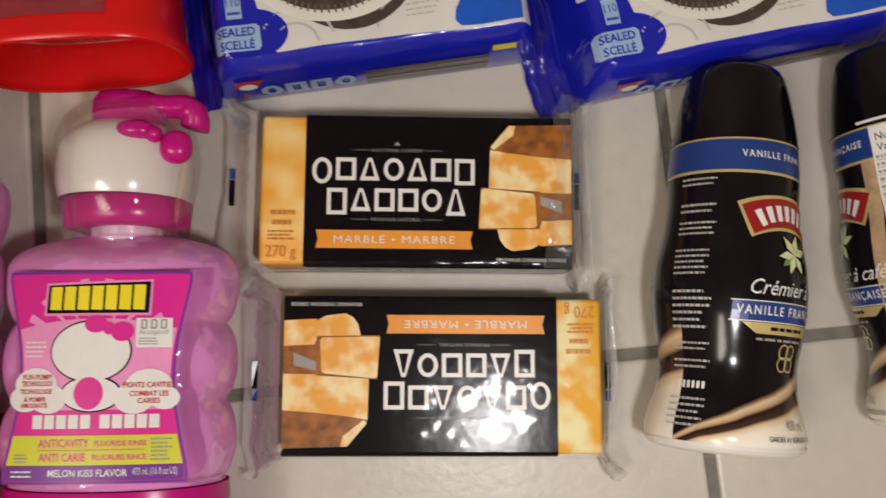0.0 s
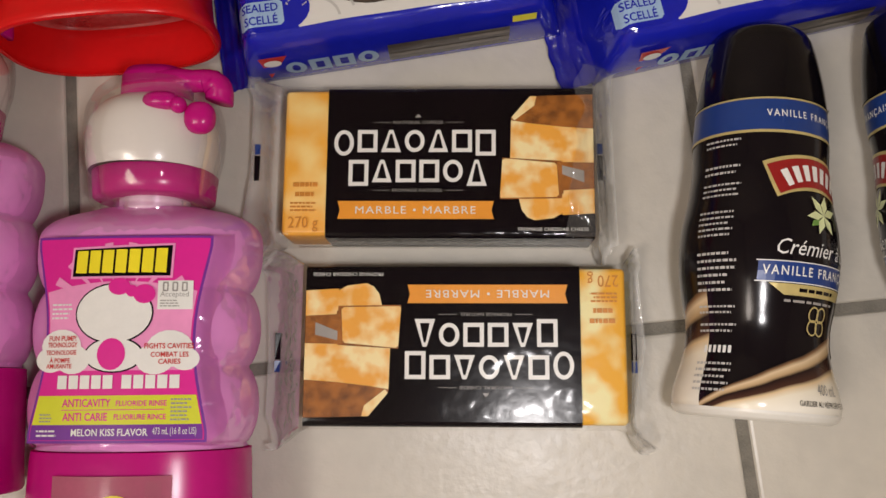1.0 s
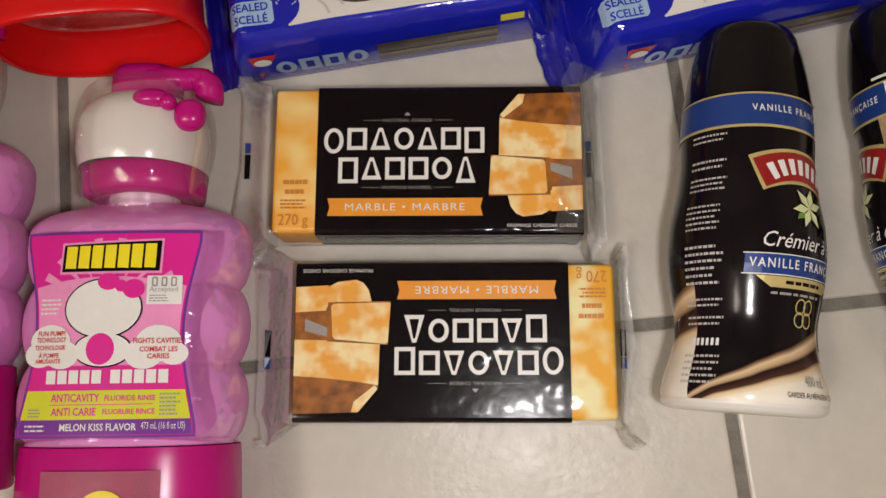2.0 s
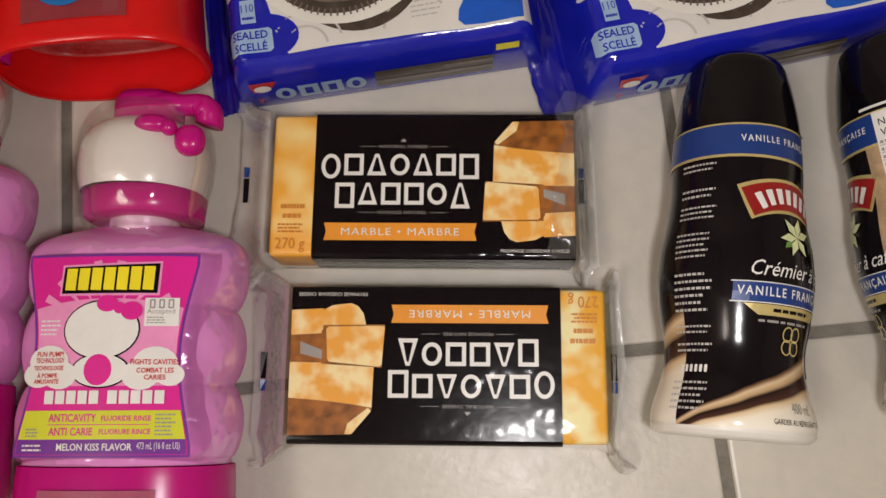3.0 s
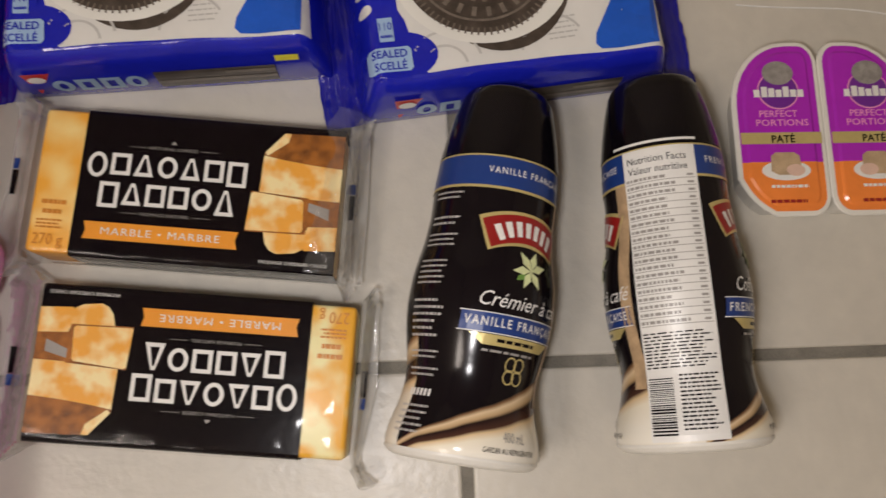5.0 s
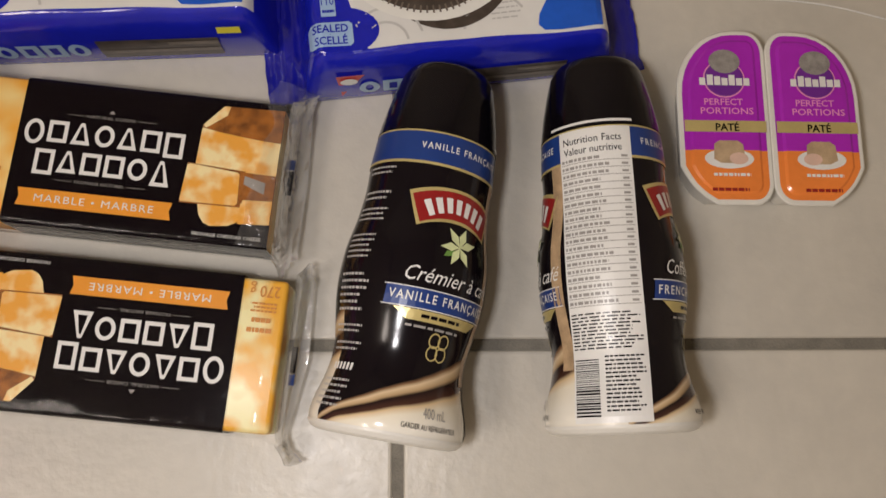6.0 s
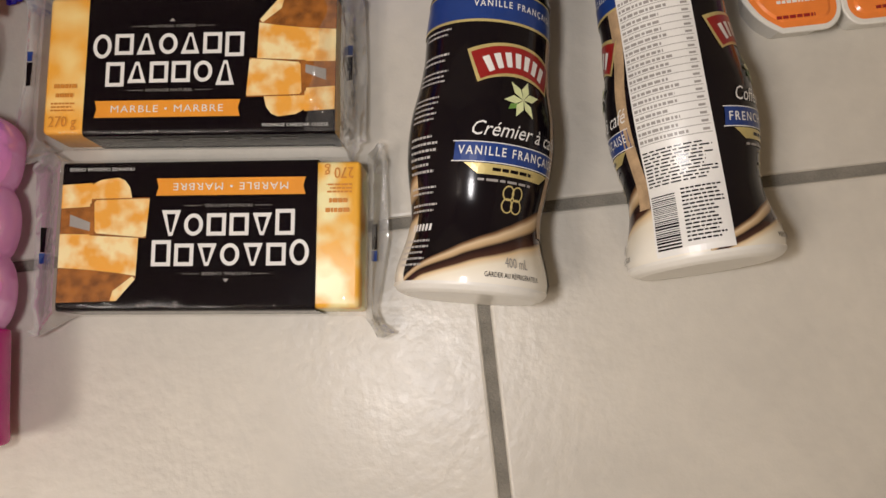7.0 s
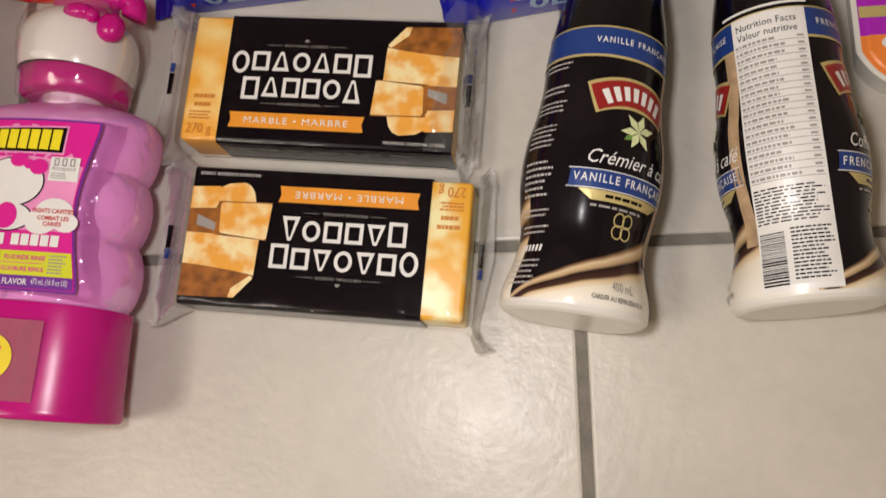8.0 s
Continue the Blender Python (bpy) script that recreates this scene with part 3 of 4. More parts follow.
def cookie_package(m, cookie_shift, label, flap, slide, tag):
    pack = thing("cookie_package", m, label, "cookies", "cookie packages")

    def body(a, b):
        x = PACK_L * b
        if a < 0.16:
            y, f = 0.0, a / 0.16
            z = 0.0008 + (pack_height(x, 0) - 0.0008) * f
            y -= 0.0022 * math.sin(f * math.pi)
            return x, y, z
        if a < 0.84:
            y = PACK_W * (a - 0.16) / 0.68
            return x, y, pack_height(x, y)
        f = (a - 0.84) / 0.16
        return x, PACK_W + 0.002 * math.sin(f * math.pi), pack_height(x, PACK_W) * (1 - f) + 0.0008 * f

    part("wrapper", grid(100, 60, body), BLUE_FOIL, pack, "glossy blue plastic wrapper", True)

    def end(x0, x1, seed, droop):
        def f(a, b):
            x = x0 + (x1 - x0) * b
            y = -droop + (PACK_W + droop + 0.003) * a
            w = noise.noise(Vector((a * 9 + seed, b * 1.5, seed))) * 0.0035 + noise.noise(Vector((a * 31 + seed, b * 3.5, 2.0))) * 0.0018
            return x + w * 0.4 * b, y, 0.0075 + w + 0.0016 * math.sin(b * 26) * 0.4 - 0.002 * b
        return grid(40, 12, f)

    part("end_seal", end(0.004, -flap[0], 1.7 + flap[0] * 50, flap[2]), DARK_FOIL, pack, "crimped dark blue end seal", True)
    part("end_seal", end(PACK_L - 0.004, PACK_L + flap[1], 5.2 + flap[1] * 70, 0.002), DARK_FOIL, pack, "crimped dark blue end seal", True)

    def top(k):
        return lambda u, v: (u, v, pack_height(u, max(0.0006, v)) + 0.00022 * k + 0.0003)

    def front(k):
        return lambda u, z: (u, -0.0022 * math.sin(min(1, z / PACK_H) * math.pi) - 0.0004 - 0.0002 * k, z)

    def blob(u, v, ru, rv, n=26):
        return disc(u, v, ru, rv, n, 8)

    # white field of the top print, with a wavy lower edge
    def field(a, b):
        u = 0.025 + 0.123 * a
        low = 0.0052 + 0.0008 * math.sin(a * 5) + 0.033 * (1 - smoothstep(0.0, 0.075, a))
        return top(1)(u, low + (0.150 - low) * b)

    part("white_field", grid(50, 60, field), WHITE_FOIL, pack, "white field printed on the wrapper", True)
    part("left_field", placed(join(rect(0.012, 0.034, 0.056, 0.150, 12, 40)), top(0.6)), WHITE_FOIL, pack)
    part("blue_drop", placed(blob(0.0215, 0.0150, 0.0192, 0.0120), top(2)), BLUE_FOIL, pack, "blue rounded print")
    part("blue_drop", placed(join(blob(0.0150, 0.0330, 0.0105, 0.0190)), top(2)), BLUE_FOIL, pack)
    part("bright_drop", placed(poly_fan([(0.1165, 0.0062), (0.1250, 0.0056), (0.1440, 0.0060), (0.1465, 0.0400), (0.1420, 0.0560), (0.1330, 0.0500), (0.1250, 0.0300), (0.1150, 0.0140), (0.1140, 0.0090)]), top(4)), MID_BLUE, pack, "bright blue drop print")
    part("seal_tag", placed(poly_fan([(0.0093, 0.0075), (0.0270, 0.0075), (0.0285, 0.0090), (0.0285, 0.0180), (0.0270, 0.0195), (0.0093, 0.0195), (0.0078, 0.0180), (0.0078, 0.0090)]), top(5)), PALE_BLUE, pack, "pale blue printed tag")
    pieces("seal_text", (writing("SEALED", 0.0038, 0.0182, 0.0162, 0.0165, bold=0.015), writing("SCELLÉ", 0.0038, 0.0182, 0.0108, 0.0150, bold=0.015), lines(0.0095, 0.0275, 0.0035, 0.0065, 2, 0.35, 0.2, 21)), top(7), BLUE_FOIL, pack)
    part("drop_print", placed(join(disc(0.0100, 0.0400, 0.0032, 0.0026, 16, 2), disc(0.0125, 0.0500, 0.0062, 0.0036, 18, 2)), top(3)), WHITE_FOIL, pack, "white drops printed on the blue")
    part("calorie_tag", placed(rect(0.0148, 0.0216, 0.0225, 0.0345, 4, 6), top(4.5)), PALE_BLUE, pack, "small calorie tag")
    pieces("calorie_text", (writing("110", 0.0040, 0.0182, 0.0300, 0.0058), lines(0.0155, 0.0210, 0.0240, 0.0258, 1, 0.7, 0.0, 3)), top(6), BLUE_FOIL, pack)
    # splash line and cookie
    cx, cy, r = 0.0645 + cookie_shift, 0.0535, 0.0375
    part("lower_cookie", placed(blob(cx + 0.0075, cy - 0.0040, r * 0.92, r * 1.02, 48), top(2)), COOKIE_PRINT, pack, "printed dark biscuit")
    part("cream_layer", placed(blob(cx + 0.001, cy - 0.0010, r * 1.13, r * 0.98, 48), top(3)), CREAM_PRINT, pack, "printed white cream")
    part("upper_cookie", placed(blob(cx, cy + 0.0020, r * 0.98, r * 0.92, 64), top(4)), COOKIE_PRINT, pack, "printed dark biscuit")
    notch = join(*[rect_turn(cx, cy + 0.002, r * 0.86, r * 0.96, 2 * math.pi * i / 72, 0.0009) for i in range(72)])
    part("cookie_relief", placed(join(notch, ring(cx, cy + 0.002, r * 0.82, r * 0.77, 0.0012, 60), *[rect_turn(cx, cy + 0.002, r * q, r * (q + 0.13), 2 * math.pi * (i + q) / 22, 0.0022) for i in range(22) for q in (0.38, 0.58)]), top(5)), COOKIE_EDGE, pack, "printed relief of the biscuit")
    part("fine_print", placed(lines(0.0930, 0.1090, 0.0130, 0.0260, 5, 0.3, 0.3, 9), top(2)), INK_PALE, pack)
    # pale relief lines of the printed splash
    pieces("splash_line", [grid(24, 1, (lambda c: lambda a, b: (c[0] + (c[2] - 0.0012 * b) * math.cos(c[3] + (c[4] - c[3]) * a), c[1] + (c[2] * c[5] - 0.0012 * b) * math.sin(c[3] + (c[4] - c[3]) * a)))(c)) for c in ((0.0440, 0.0080, 0.0170, 0.2, 2.6, 1.0), (0.0950, 0.0080, 0.0160, 0.6, 3.0, 1.2), (0.0430, 0.0070, 0.0110, 0.1, 2.2, 1.0))], top(2), INK_PALE, pack)
    # front side of the wrapper
    part("red_mark", ([front(1)(u, z) for u, z in [(0.0120 + slide, 0.0330), (0.0255 + slide, 0.0330), (0.0135 + slide, 0.0100)]], [(0, 1, 2)]), CLEAR_RED, pack, "red printed mark")
    part("red_mark_spot", placed(disc(0.0178 + slide, 0.0275, 0.0042, 0.0030, 16, 2), front(2)), INK_WHITE, pack)
    pieces("side_brand_shape", plain_shapes("osso", 0.0460, 0.0135, 0.0445 + slide, 0.0190, 0.86, 1.0, 0.0030), front(1), PALE_BLUE, pack, "plain pale blue shape")
    part("side_picture", placed(rect(0.0715, 0.1290, 0.0090, 0.0280, 16, 6), front(1)), COOKIE_PRINT, pack, "printed strip of dark biscuits")
    part("side_picture_line", placed(join(rect(0.0715, 0.1290, 0.0150, 0.0185, 16, 1), rect(0.1050, 0.1290, 0.0225, 0.0255, 8, 1)), front(2)), COOKIE_EDGE, pack)
    if tag:
        part("yellow_tag", placed(rect(0.1300, 0.1410, 0.0315, 0.0365, 4, 2), front(2)), YELLOW_PRINT, pack, "small yellow tag")
    return pack


def poly_fan(points):
    """A polygon split finely enough to follow a puffed surface."""
    n = len(points)
    cu, cv = sum(p[0] for p in points) / n, sum(p[1] for p in points) / n
    dense = []
    for i in range(n):
        a, b = points[i], points[(i + 1) % n]
        dense += [(a[0] + (b[0] - a[0]) * k / 6, a[1] + (b[1] - a[1]) * k / 6) for k in range(6)]
    k, rings = len(dense), 6
    return grid(k, rings, lambda a, b: (lambda p: (cu + (p[0] - cu) * (0.02 + 0.98 * b), cv + (p[1] - cv) * (0.02 + 0.98 * b)))(dense[int(round(a * k)) % k]), True)


def rect_turn(cx, cy, r0, r1, ang, w):
    c, s = math.cos(ang), math.sin(ang)
    return [(cx + r * c - q * s, cy + r * s + q * c) for r, q in ((r0, -w / 2), (r1, -w / 2), (r1, w / 2), (r0, w / 2))], [(0, 1, 2, 3)]


cookie_package(pose(-0.0750, 0.1195, 0, 0, 0, 2.9), -0.0020, "blue and white wrapped cookie package lying flat on the tiles", (0.0110, 0.0030, 0.005), 0.0, True)
cookie_package(pose(0.0927, 0.1015, 0, 0, 0, 6.6), 0.0020, "blue and white cookie package beside the black bottles' caps", (0.0170, 0.0175, 0.003), 0.006, False)


# ---- mouthwash bottles ----
def see_through(mat, colour, share):
    """Thin coloured plastic that lets some light pass."""
    n, l = links(mat)
    t, mix = n.new("ShaderNodeBsdfTranslucent"), n.new("ShaderNodeMixShader")
    t.inputs[0].default_value = (*colour, 1)
    mix.inputs[0].default_value = share
    l.new(n["Principled BSDF"].outputs[0], mix.inputs[1])
    l.new(t.outputs[0], mix.inputs[2])
    l.new(mix.outputs[0], n["Material Output"].inputs[0])
    return mat


def liquid(name, tint, cloud):
    """A clear plastic body full of tinted liquid: it bends, tints and scatters the light, under a glossy skin."""
    mat = bpy.data.materials.new(name)
    mat.use_nodes = True
    n, l = links(mat)
    n.remove(n["Principled BSDF"])
    bend, clear = n.new("ShaderNodeBsdfRefraction"), n.new("ShaderNodeBsdfTransparent")
    dull, soft, gloss = n.new("ShaderNodeBsdfDiffuse"), n.new("ShaderNodeBsdfTranslucent"), n.new("ShaderNodeBsdfGlossy")
    bend.inputs["Color"].default_value, clear.inputs["Color"].default_value = (*tint, 1), (*tint, 1)
    bend.inputs["IOR"].default_value, bend.inputs["Roughness"].default_value = 1.25, 0.03
    dull.inputs["Color"].default_value = soft.inputs["Color"].default_value = (*cloud, 1)
    gloss.inputs["Roughness"].default_value = 0.10
    bn, bt, co = n.new("ShaderNodeBump"), n.new("ShaderNodeTexNoise"), n.new("ShaderNodeTexCoord")
    bt.inputs["Scale"].default_value, bt.inputs["Detail"].default_value = 62, 1.5
    bn.inputs["Strength"].default_value, bn.inputs["Distance"].default_value = 1.0, 0.006
    l.new(co.outputs["Object"], bt.inputs["Vector"])
    l.new(bt.outputs["Fac"], bn.inputs["Height"])
    for node in (gloss, bend):
        l.new(bn.outputs["Normal"], node.inputs["Normal"])

    def mix(share, p, q):
        k = n.new("ShaderNodeMixShader")
        if isinstance(share, float):
            k.inputs[0].default_value = share
        else:
            l.new(share, k.inputs[0])
        l.new(p.outputs[0], k.inputs[1])
        l.new(q.outputs[0], k.inputs[2])
        return k

    scatter = mix(0.15, dull, soft)
    inside = mix(0.84, mix(0.75, bend, clear), scatter)
    fres, least = n.new("ShaderNodeFresnel"), n.new("ShaderNodeMath")
    fres.inputs[0].default_value = 1.42
    l.new(bn.outputs["Normal"], fres.inputs["Normal"])
    least.operation, least.inputs[1].default_value = "MINIMUM", 0.28
    l.new(fres.outputs[0], least.inputs[0])
    l.new(mix(least.outputs[0], inside, gloss).outputs[0], n["Material Output"].inputs[0])
    return mat


PINK_CLEAR = film("pink_clear_plastic", (1.0, 0.88, 0.99), 0.06, 0.06, 0.8, 48, (1.0, 0.42, 0.86), ior=1.5, most=0.4)
MAGENTA = see_through(paint("magenta_plastic", (0.66, 0.006, 0.26), 0.24, 0, 0.08, 30, 0.08, 40), (0.75, 0.01, 0.3), 0.25)
MAGENTA_PRINT = paint("magenta_print", (0.72, 0.012, 0.29), 0.3, 0, 0.05, 50)
PINK_PRINT = paint("pink_print", (0.84, 0.30, 0.56), 0.3, 0, 0.08, 40)
PURPLE_PRINT = paint("purple_print", (0.17, 0.025, 0.30), 0.3, 0, 0.06, 50)
LIME_PRINT = paint("lime_print", (0.66, 0.68, 0.03), 0.3, 0, 0.05, 50)
LOGO_YELLOW = paint("logo_yellow_print", (0.88, 0.74, 0.02), 0.3, 0, 0.05, 50)
PINK_BODY = liquid("pink_rinse_in_clear_plastic", (1.0, 0.80, 0.98), (1.0, 0.38, 0.84))
HEAD_WHITE = paint("gloss_white_plastic", (0.80, 0.76, 0.72), 0.22, 0, 0.03, 40, coat=0.6)
RED_PLASTIC = see_through(paint("red_plastic", (0.88, 0.012, 0.014), 0.26, 0, 0.08, 30, 0.08, 40), (0.95, 0.02, 0.02), 0.25)
WINDOW_DARK = paint("smoky_window", (0.30, 0.035, 0.05), 0.15, 0, 0.15, 30, 0.05, 20, coat=0.5)
PINK_WINDOW = paint("grey_pink_window", (0.40, 0.095, 0.165), 0.12, 0, 0.15, 30, 0.05, 20, coat=0.5)
CUP_INSIDE = paint("reddish_clear_bottom", (0.62, 0.24, 0.22), 0.2, 0, 0.2, 40, 0.05, 20, coat=0.4, second=(0.42, 0.05, 0.05))
STICKER_BLUE = paint("blue_sticker", (0.012, 0.16, 0.50), 0.35, 0, 0.05, 60)
STICKER_YELLOW = paint("yellow_sticker", (0.86, 0.68, 0.02), 0.35, 0, 0.05, 60)


def oval(ang, a, b, k):
    c, s = math.cos(ang), math.sin(ang)
    return a * math.copysign(abs(c) ** (2 / k), c), b * math.copysign(abs(s) ** (2 / k), s)


def tube(stations, k, n=72, mid=0.030):
    """A closed-round skin along +Y: stations of (s, half width, half depth)."""
    def f(a, b):
        q = b * (len(stations) - 1)
        i = min(int(q + 1e-9), len(stations) - 2)
        w = q - i
        s, hw, hd = (stations[i][j] * (1 - w) + stations[i + 1][j] * w for j in range(3))
        x, z = oval(2 * math.pi * a, hw, hd, k)
        return x, s, mid + z
    return grid(n, len(stations) - 1, f, True)


def shift_x(geo, dx):
    return [(p[0] + dx, p[1], p[2]) for p in geo[0]], geo[1]


def base_cup(parent, plastic, window, inside, sticker, words, flare=0.0, deep=1.0, mid=0.030, k=2.7, start=0.0):
    """The rinse cup at the bottle's foot: a hollow oval cup, open below, with a window."""
    rim = [(0.0, 0.0465 + flare, 0.0290), (0.0015, 0.0472 + flare, 0.0296), (0.004, 0.0470 + flare, 0.0294), (0.012, 0.0464, 0.0288), (0.030, 0.0458, 0.0284), (0.050, 0.0452, 0.0280), (0.0545, 0.0448, 0.0276)]
    rim = [(start + q * (1 - start / 0.0545), w, d * deep) for q, w, d in rim]
    inner = [(s, w - 0.0022, d - 0.0022) for s, w, d in rim]
    out_skin, in_skin = tube(rim, k, mid=mid), tube(inner, k, mid=mid)
    lip = tube([(start, 0.0465 + flare, 0.0290), (start - 0.0006, 0.0455 + flare, 0.0280), (start, 0.0443 + flare, 0.0268)], k)
    lip = ([(x, y, mid + (z - 0.030) * deep) for x, y, z in lip[0]], lip[1])
    cup = part("rinse_cup", join(out_skin, (in_skin[0], [f[::-1] for f in in_skin[1]]), lip), plastic, parent, "hollow oval plastic cup at the bottle's foot", True)
    floor_in = tube([(0.021, 0.0436, 0.0264), (0.0215, 0.034, 0.020), (0.0180, 0.031, 0.0175), (0.0175, 0.0005, 0.0005)], k, mid=mid)
    part("cup_bottom", floor_in, inside, cup, "pale bottle bottom inside the cup", True)

    def skin(u, s, lift):
        w = 0.0462
        q = max(0.0, 1 - (abs(u) / w) ** k) ** (1 / k)
        return u, s, mid + 0.0286 * deep * q + lift
    part("window", [g for g in (grid(16, 10, lambda a, b: skin(-0.0235 + 0.047 * a, 0.010 + 0.036 * b, 0.0010)),)][0], window, cup, "smoky clear window", True)
    # clear strip over the window, shaped to stand in for a gleam
    part("window_gleam", grid(2, 10, lambda a, b: skin(0.0140 + 0.006 * a, 0.012 + 0.032 * b, 0.0013)), CLEAR, cup)
    part("sticker", placed(disc(-0.004, 0.031, 0.0150, 0.0150, 30, 6) if words else disc(0.0025, 0.0285, 0.0105, 0.0105, 26, 5), lambda u, v: skin(u, v, 0.0016)), sticker, cup, "round printed sticker")
    if words:
        pieces("sticker_text", (writing("No-Mess Cup", 0.0022, -0.004, 0.0385, 0.0200), writing("INCLUDED", 0.0022, -0.004, 0.0350, 0.0150), writing("TASSE SANS GÂCHIS", 0.0020, -0.004, 0.0285, 0.0220), writing("INCLUSE", 0.0020, -0.004, 0.0250, 0.0110)), lambda u, v: skin(u, v, 0.0020), INK_WHITE, cup)
    else:
        part("sticker_print", placed(lines(-0.0045, 0.0095, 0.0230, 0.0340, 4, 0.5, 0.3, 41), lambda u, v: skin(u, v, 0.0020)), MAGENTA_PRINT, cup)
    return cup


def ball(cx, cy, cz, rx, ry, rz, n=20, k=1.0):
    """An egg-shaped lump; k under 1 squares it."""
    def sq(v):
        return math.copysign(abs(v) ** k, v)

    def f(a, q):
        w = sq(math.sin(math.pi * (0.0001 + 0.9998 * q)))
        return cx + rx * sq(math.cos(6.2832 * a)) * w, cy + ry * sq(math.sin(6.2832 * a)) * w, cz + rz * sq(math.cos(math.pi * q))
    return grid(n, 14, f, True)


def lobes(s):
    """Half width of the bottle along its length: a full shoulder and finger grips."""
    if s > 0.1400:
        t = (s - 0.1400) / 0.0165
        return 0.0478 * max(0.0, 1 - min(1.0, t * 0.90) ** 3.0) ** 0.5
    phase = (s - 0.0560) / 0.0322
    return 0.0418 + 0.0060 * abs(math.sin(math.pi * min(2.55, phase))) ** 0.55


MID = 0.0345


def mouthwash(m, label):
    b = thing("mouthwash_bottle", m, label, "mouthwash", "pink mouthwash bottles")
    n = 84
    st = []
    for i in range(n + 1):
        q = 0.0550 + 0.1015 * i / n
        w = lobes(q)
        st.append((q, w, 0.0318 * (0.90 + 0.10 * min(1.0, (w - 0.030) / 0.016)) if q < 0.1400 else 0.0318 * max(0.42, 1 - ((q - 0.1400) / 0.0200) ** 2.2)))
    part("bottle_body", tube([(st[0][0], 0.0005, 0.0005)] + st + [(st[-1][0], 0.0005, 0.0005)], 2.2, 96, MID), PINK_BODY, b, "clear pink plastic bottle full of rinse", True)
    base_cup(b, MAGENTA, PINK_WINDOW, PINK_WINDOW, STICKER_YELLOW, False, deep=1.17, mid=MID, k=2.25, start=0.003)

    # the raised label panel, with waisted sides
    def waist(s, grow):
        q = (s - 0.0595) / 0.0790
        return 0.0335 + grow - 0.0040 * math.sin(math.pi * min(1, max(0, (q - 0.04) / 0.92))) + 0.0008 * math.cos(q * 6.28)

    def crown(u):
        return 0.0692 - 0.0028 * (u / 0.034) ** 2

    def panel(a, q):
        s = 0.0562 + 0.0860 * q
        e = max(abs(2 * a - 1), abs(2 * q - 1) ** 3)
        u = (2 * a - 1) * waist(s, 0.0062)
        return u + 0.0012, s, crown(u) - 0.0006 - 0.0110 * smoothstep(0.84, 1.0, e)

    part("front_panel", grid(36, 48, panel), PINK_CLEAR, b, "raised clear panel under the label", True)

    def lab(lift, grow=0.0):
        def f(a, q):
            s = 0.0595 - grow + (0.0790 + 2 * grow) * q
            u = (2 * a - 1) * waist(s, grow)
            return u + 0.0012, s, crown(u) + lift
        return f

    def at(lift):
        return lambda u, v: (u, v, crown(u - 0.0012) + lift)

    plate = part("label", grid(24, 40, lab(0.0002, 0.0010)), PURPLE_PRINT, b, "printed label with purple edge")
    part("label_field", grid(24, 40, lab(0.0004)), MAGENTA_PRINT, plate, "magenta field")
    part("label_middle", grid(20, 10, lambda a, q: (lambda s: (lambda u: (u + 0.0012, s, crown(u) + 0.0006))((2 * a - 1) * waist(s, -0.0006)))(0.0862 + (0.0350 - 0.0040 * (2 * a - 1) ** 2) * q)), PINK_PRINT, plate, "pink field with rays")
    rays = [poly([(0.0005 + 0.012 * math.cos(k), 0.1080 + 0.012 * math.sin(k)), (0.0005 + 0.029 * math.cos(k - 0.06), 0.1080 + 0.029 * math.sin(k - 0.06)), (0.0005 + 0.029 * math.cos(k + 0.06), 0.1080 + 0.029 * math.sin(k + 0.06))]) for k in (0.5, 0.8, 1.1, 1.4, 1.74, 2.05, 2.35, 2.65)]
    pieces("label_ray", rays, at(0.0008), PINK_PRINT, plate)
    # the brand's yellow lettering as plain slanted blocks on a dark ground with a pale rim
    def brand_ground(grow, lift):
        return placed(grid(16, 4, lambda a, q: (-0.0186 - grow + (0.0392 + 2 * grow) * a + 0.0006 * q, 0.1232 - grow + (0.0108 + 0.0014 * a + 2 * grow) * q)), at(lift))

    part("brand_rim", brand_ground(0.0009, 0.0008), PINK_PRINT, plate)
    part("brand_shadow", brand_ground(0.0, 0.0010), INK_BLACK, plate)
    pieces("brand_bar", [poly([(x - 0.0024, 0.1246), (x + 0.0020, 0.1244), (x + 0.0024, 0.1334 + 0.0008 * i / 6), (x - 0.0020, 0.1334 + 0.0008 * i / 6)]) for i, x in enumerate(-0.0148 + 0.0053 * k for k in range(7))], at(0.0012), LOGO_YELLOW, plate, "plain yellow bar")
    part("figure_edge", placed(join(disc(-0.0008, 0.1085, 0.0156, 0.0120, 30, 4), disc(-0.0002, 0.0922, 0.0118, 0.0070, 24, 4)), at(0.0010)), INK_BLACK, plate)
    part("figure_shape", placed(join(disc(-0.0008, 0.1085, 0.0150, 0.0114, 30, 4), disc(-0.0002, 0.0922, 0.0112, 0.0064, 24, 4)), at(0.0012)), INK_WHITE, plate, "plain white rounded shape")
    part("figure_dress", placed(disc(-0.0010, 0.0925, 0.0056, 0.0062, 20, 4), at(0.0014)), MAGENTA_PRINT, plate)
    part("bow_print", placed(join(disc(0.0010, 0.1190, 0.0044, 0.0034, 16, 2), disc(0.0110, 0.1160, 0.0044, 0.0038, 16, 2), disc(0.0060, 0.1172, 0.0024, 0.0024, 12, 2)), at(0.0014)), MAGENTA_PRINT, plate)
    clouds = [disc(x, y, r, r * 0.8, 18, 3) for x, y, r in ((-0.0215, 0.0958, 0.0082), (-0.0255, 0.0905, 0.0062), (-0.0165, 0.0905, 0.0070), (0.0215, 0.0945, 0.0090), (0.0275, 0.0905, 0.0056), (0.0160, 0.0905, 0.0075))]
    pieces("cloud_print", clouds, at(0.0011), INK_WHITE, plate, "white cloud print")
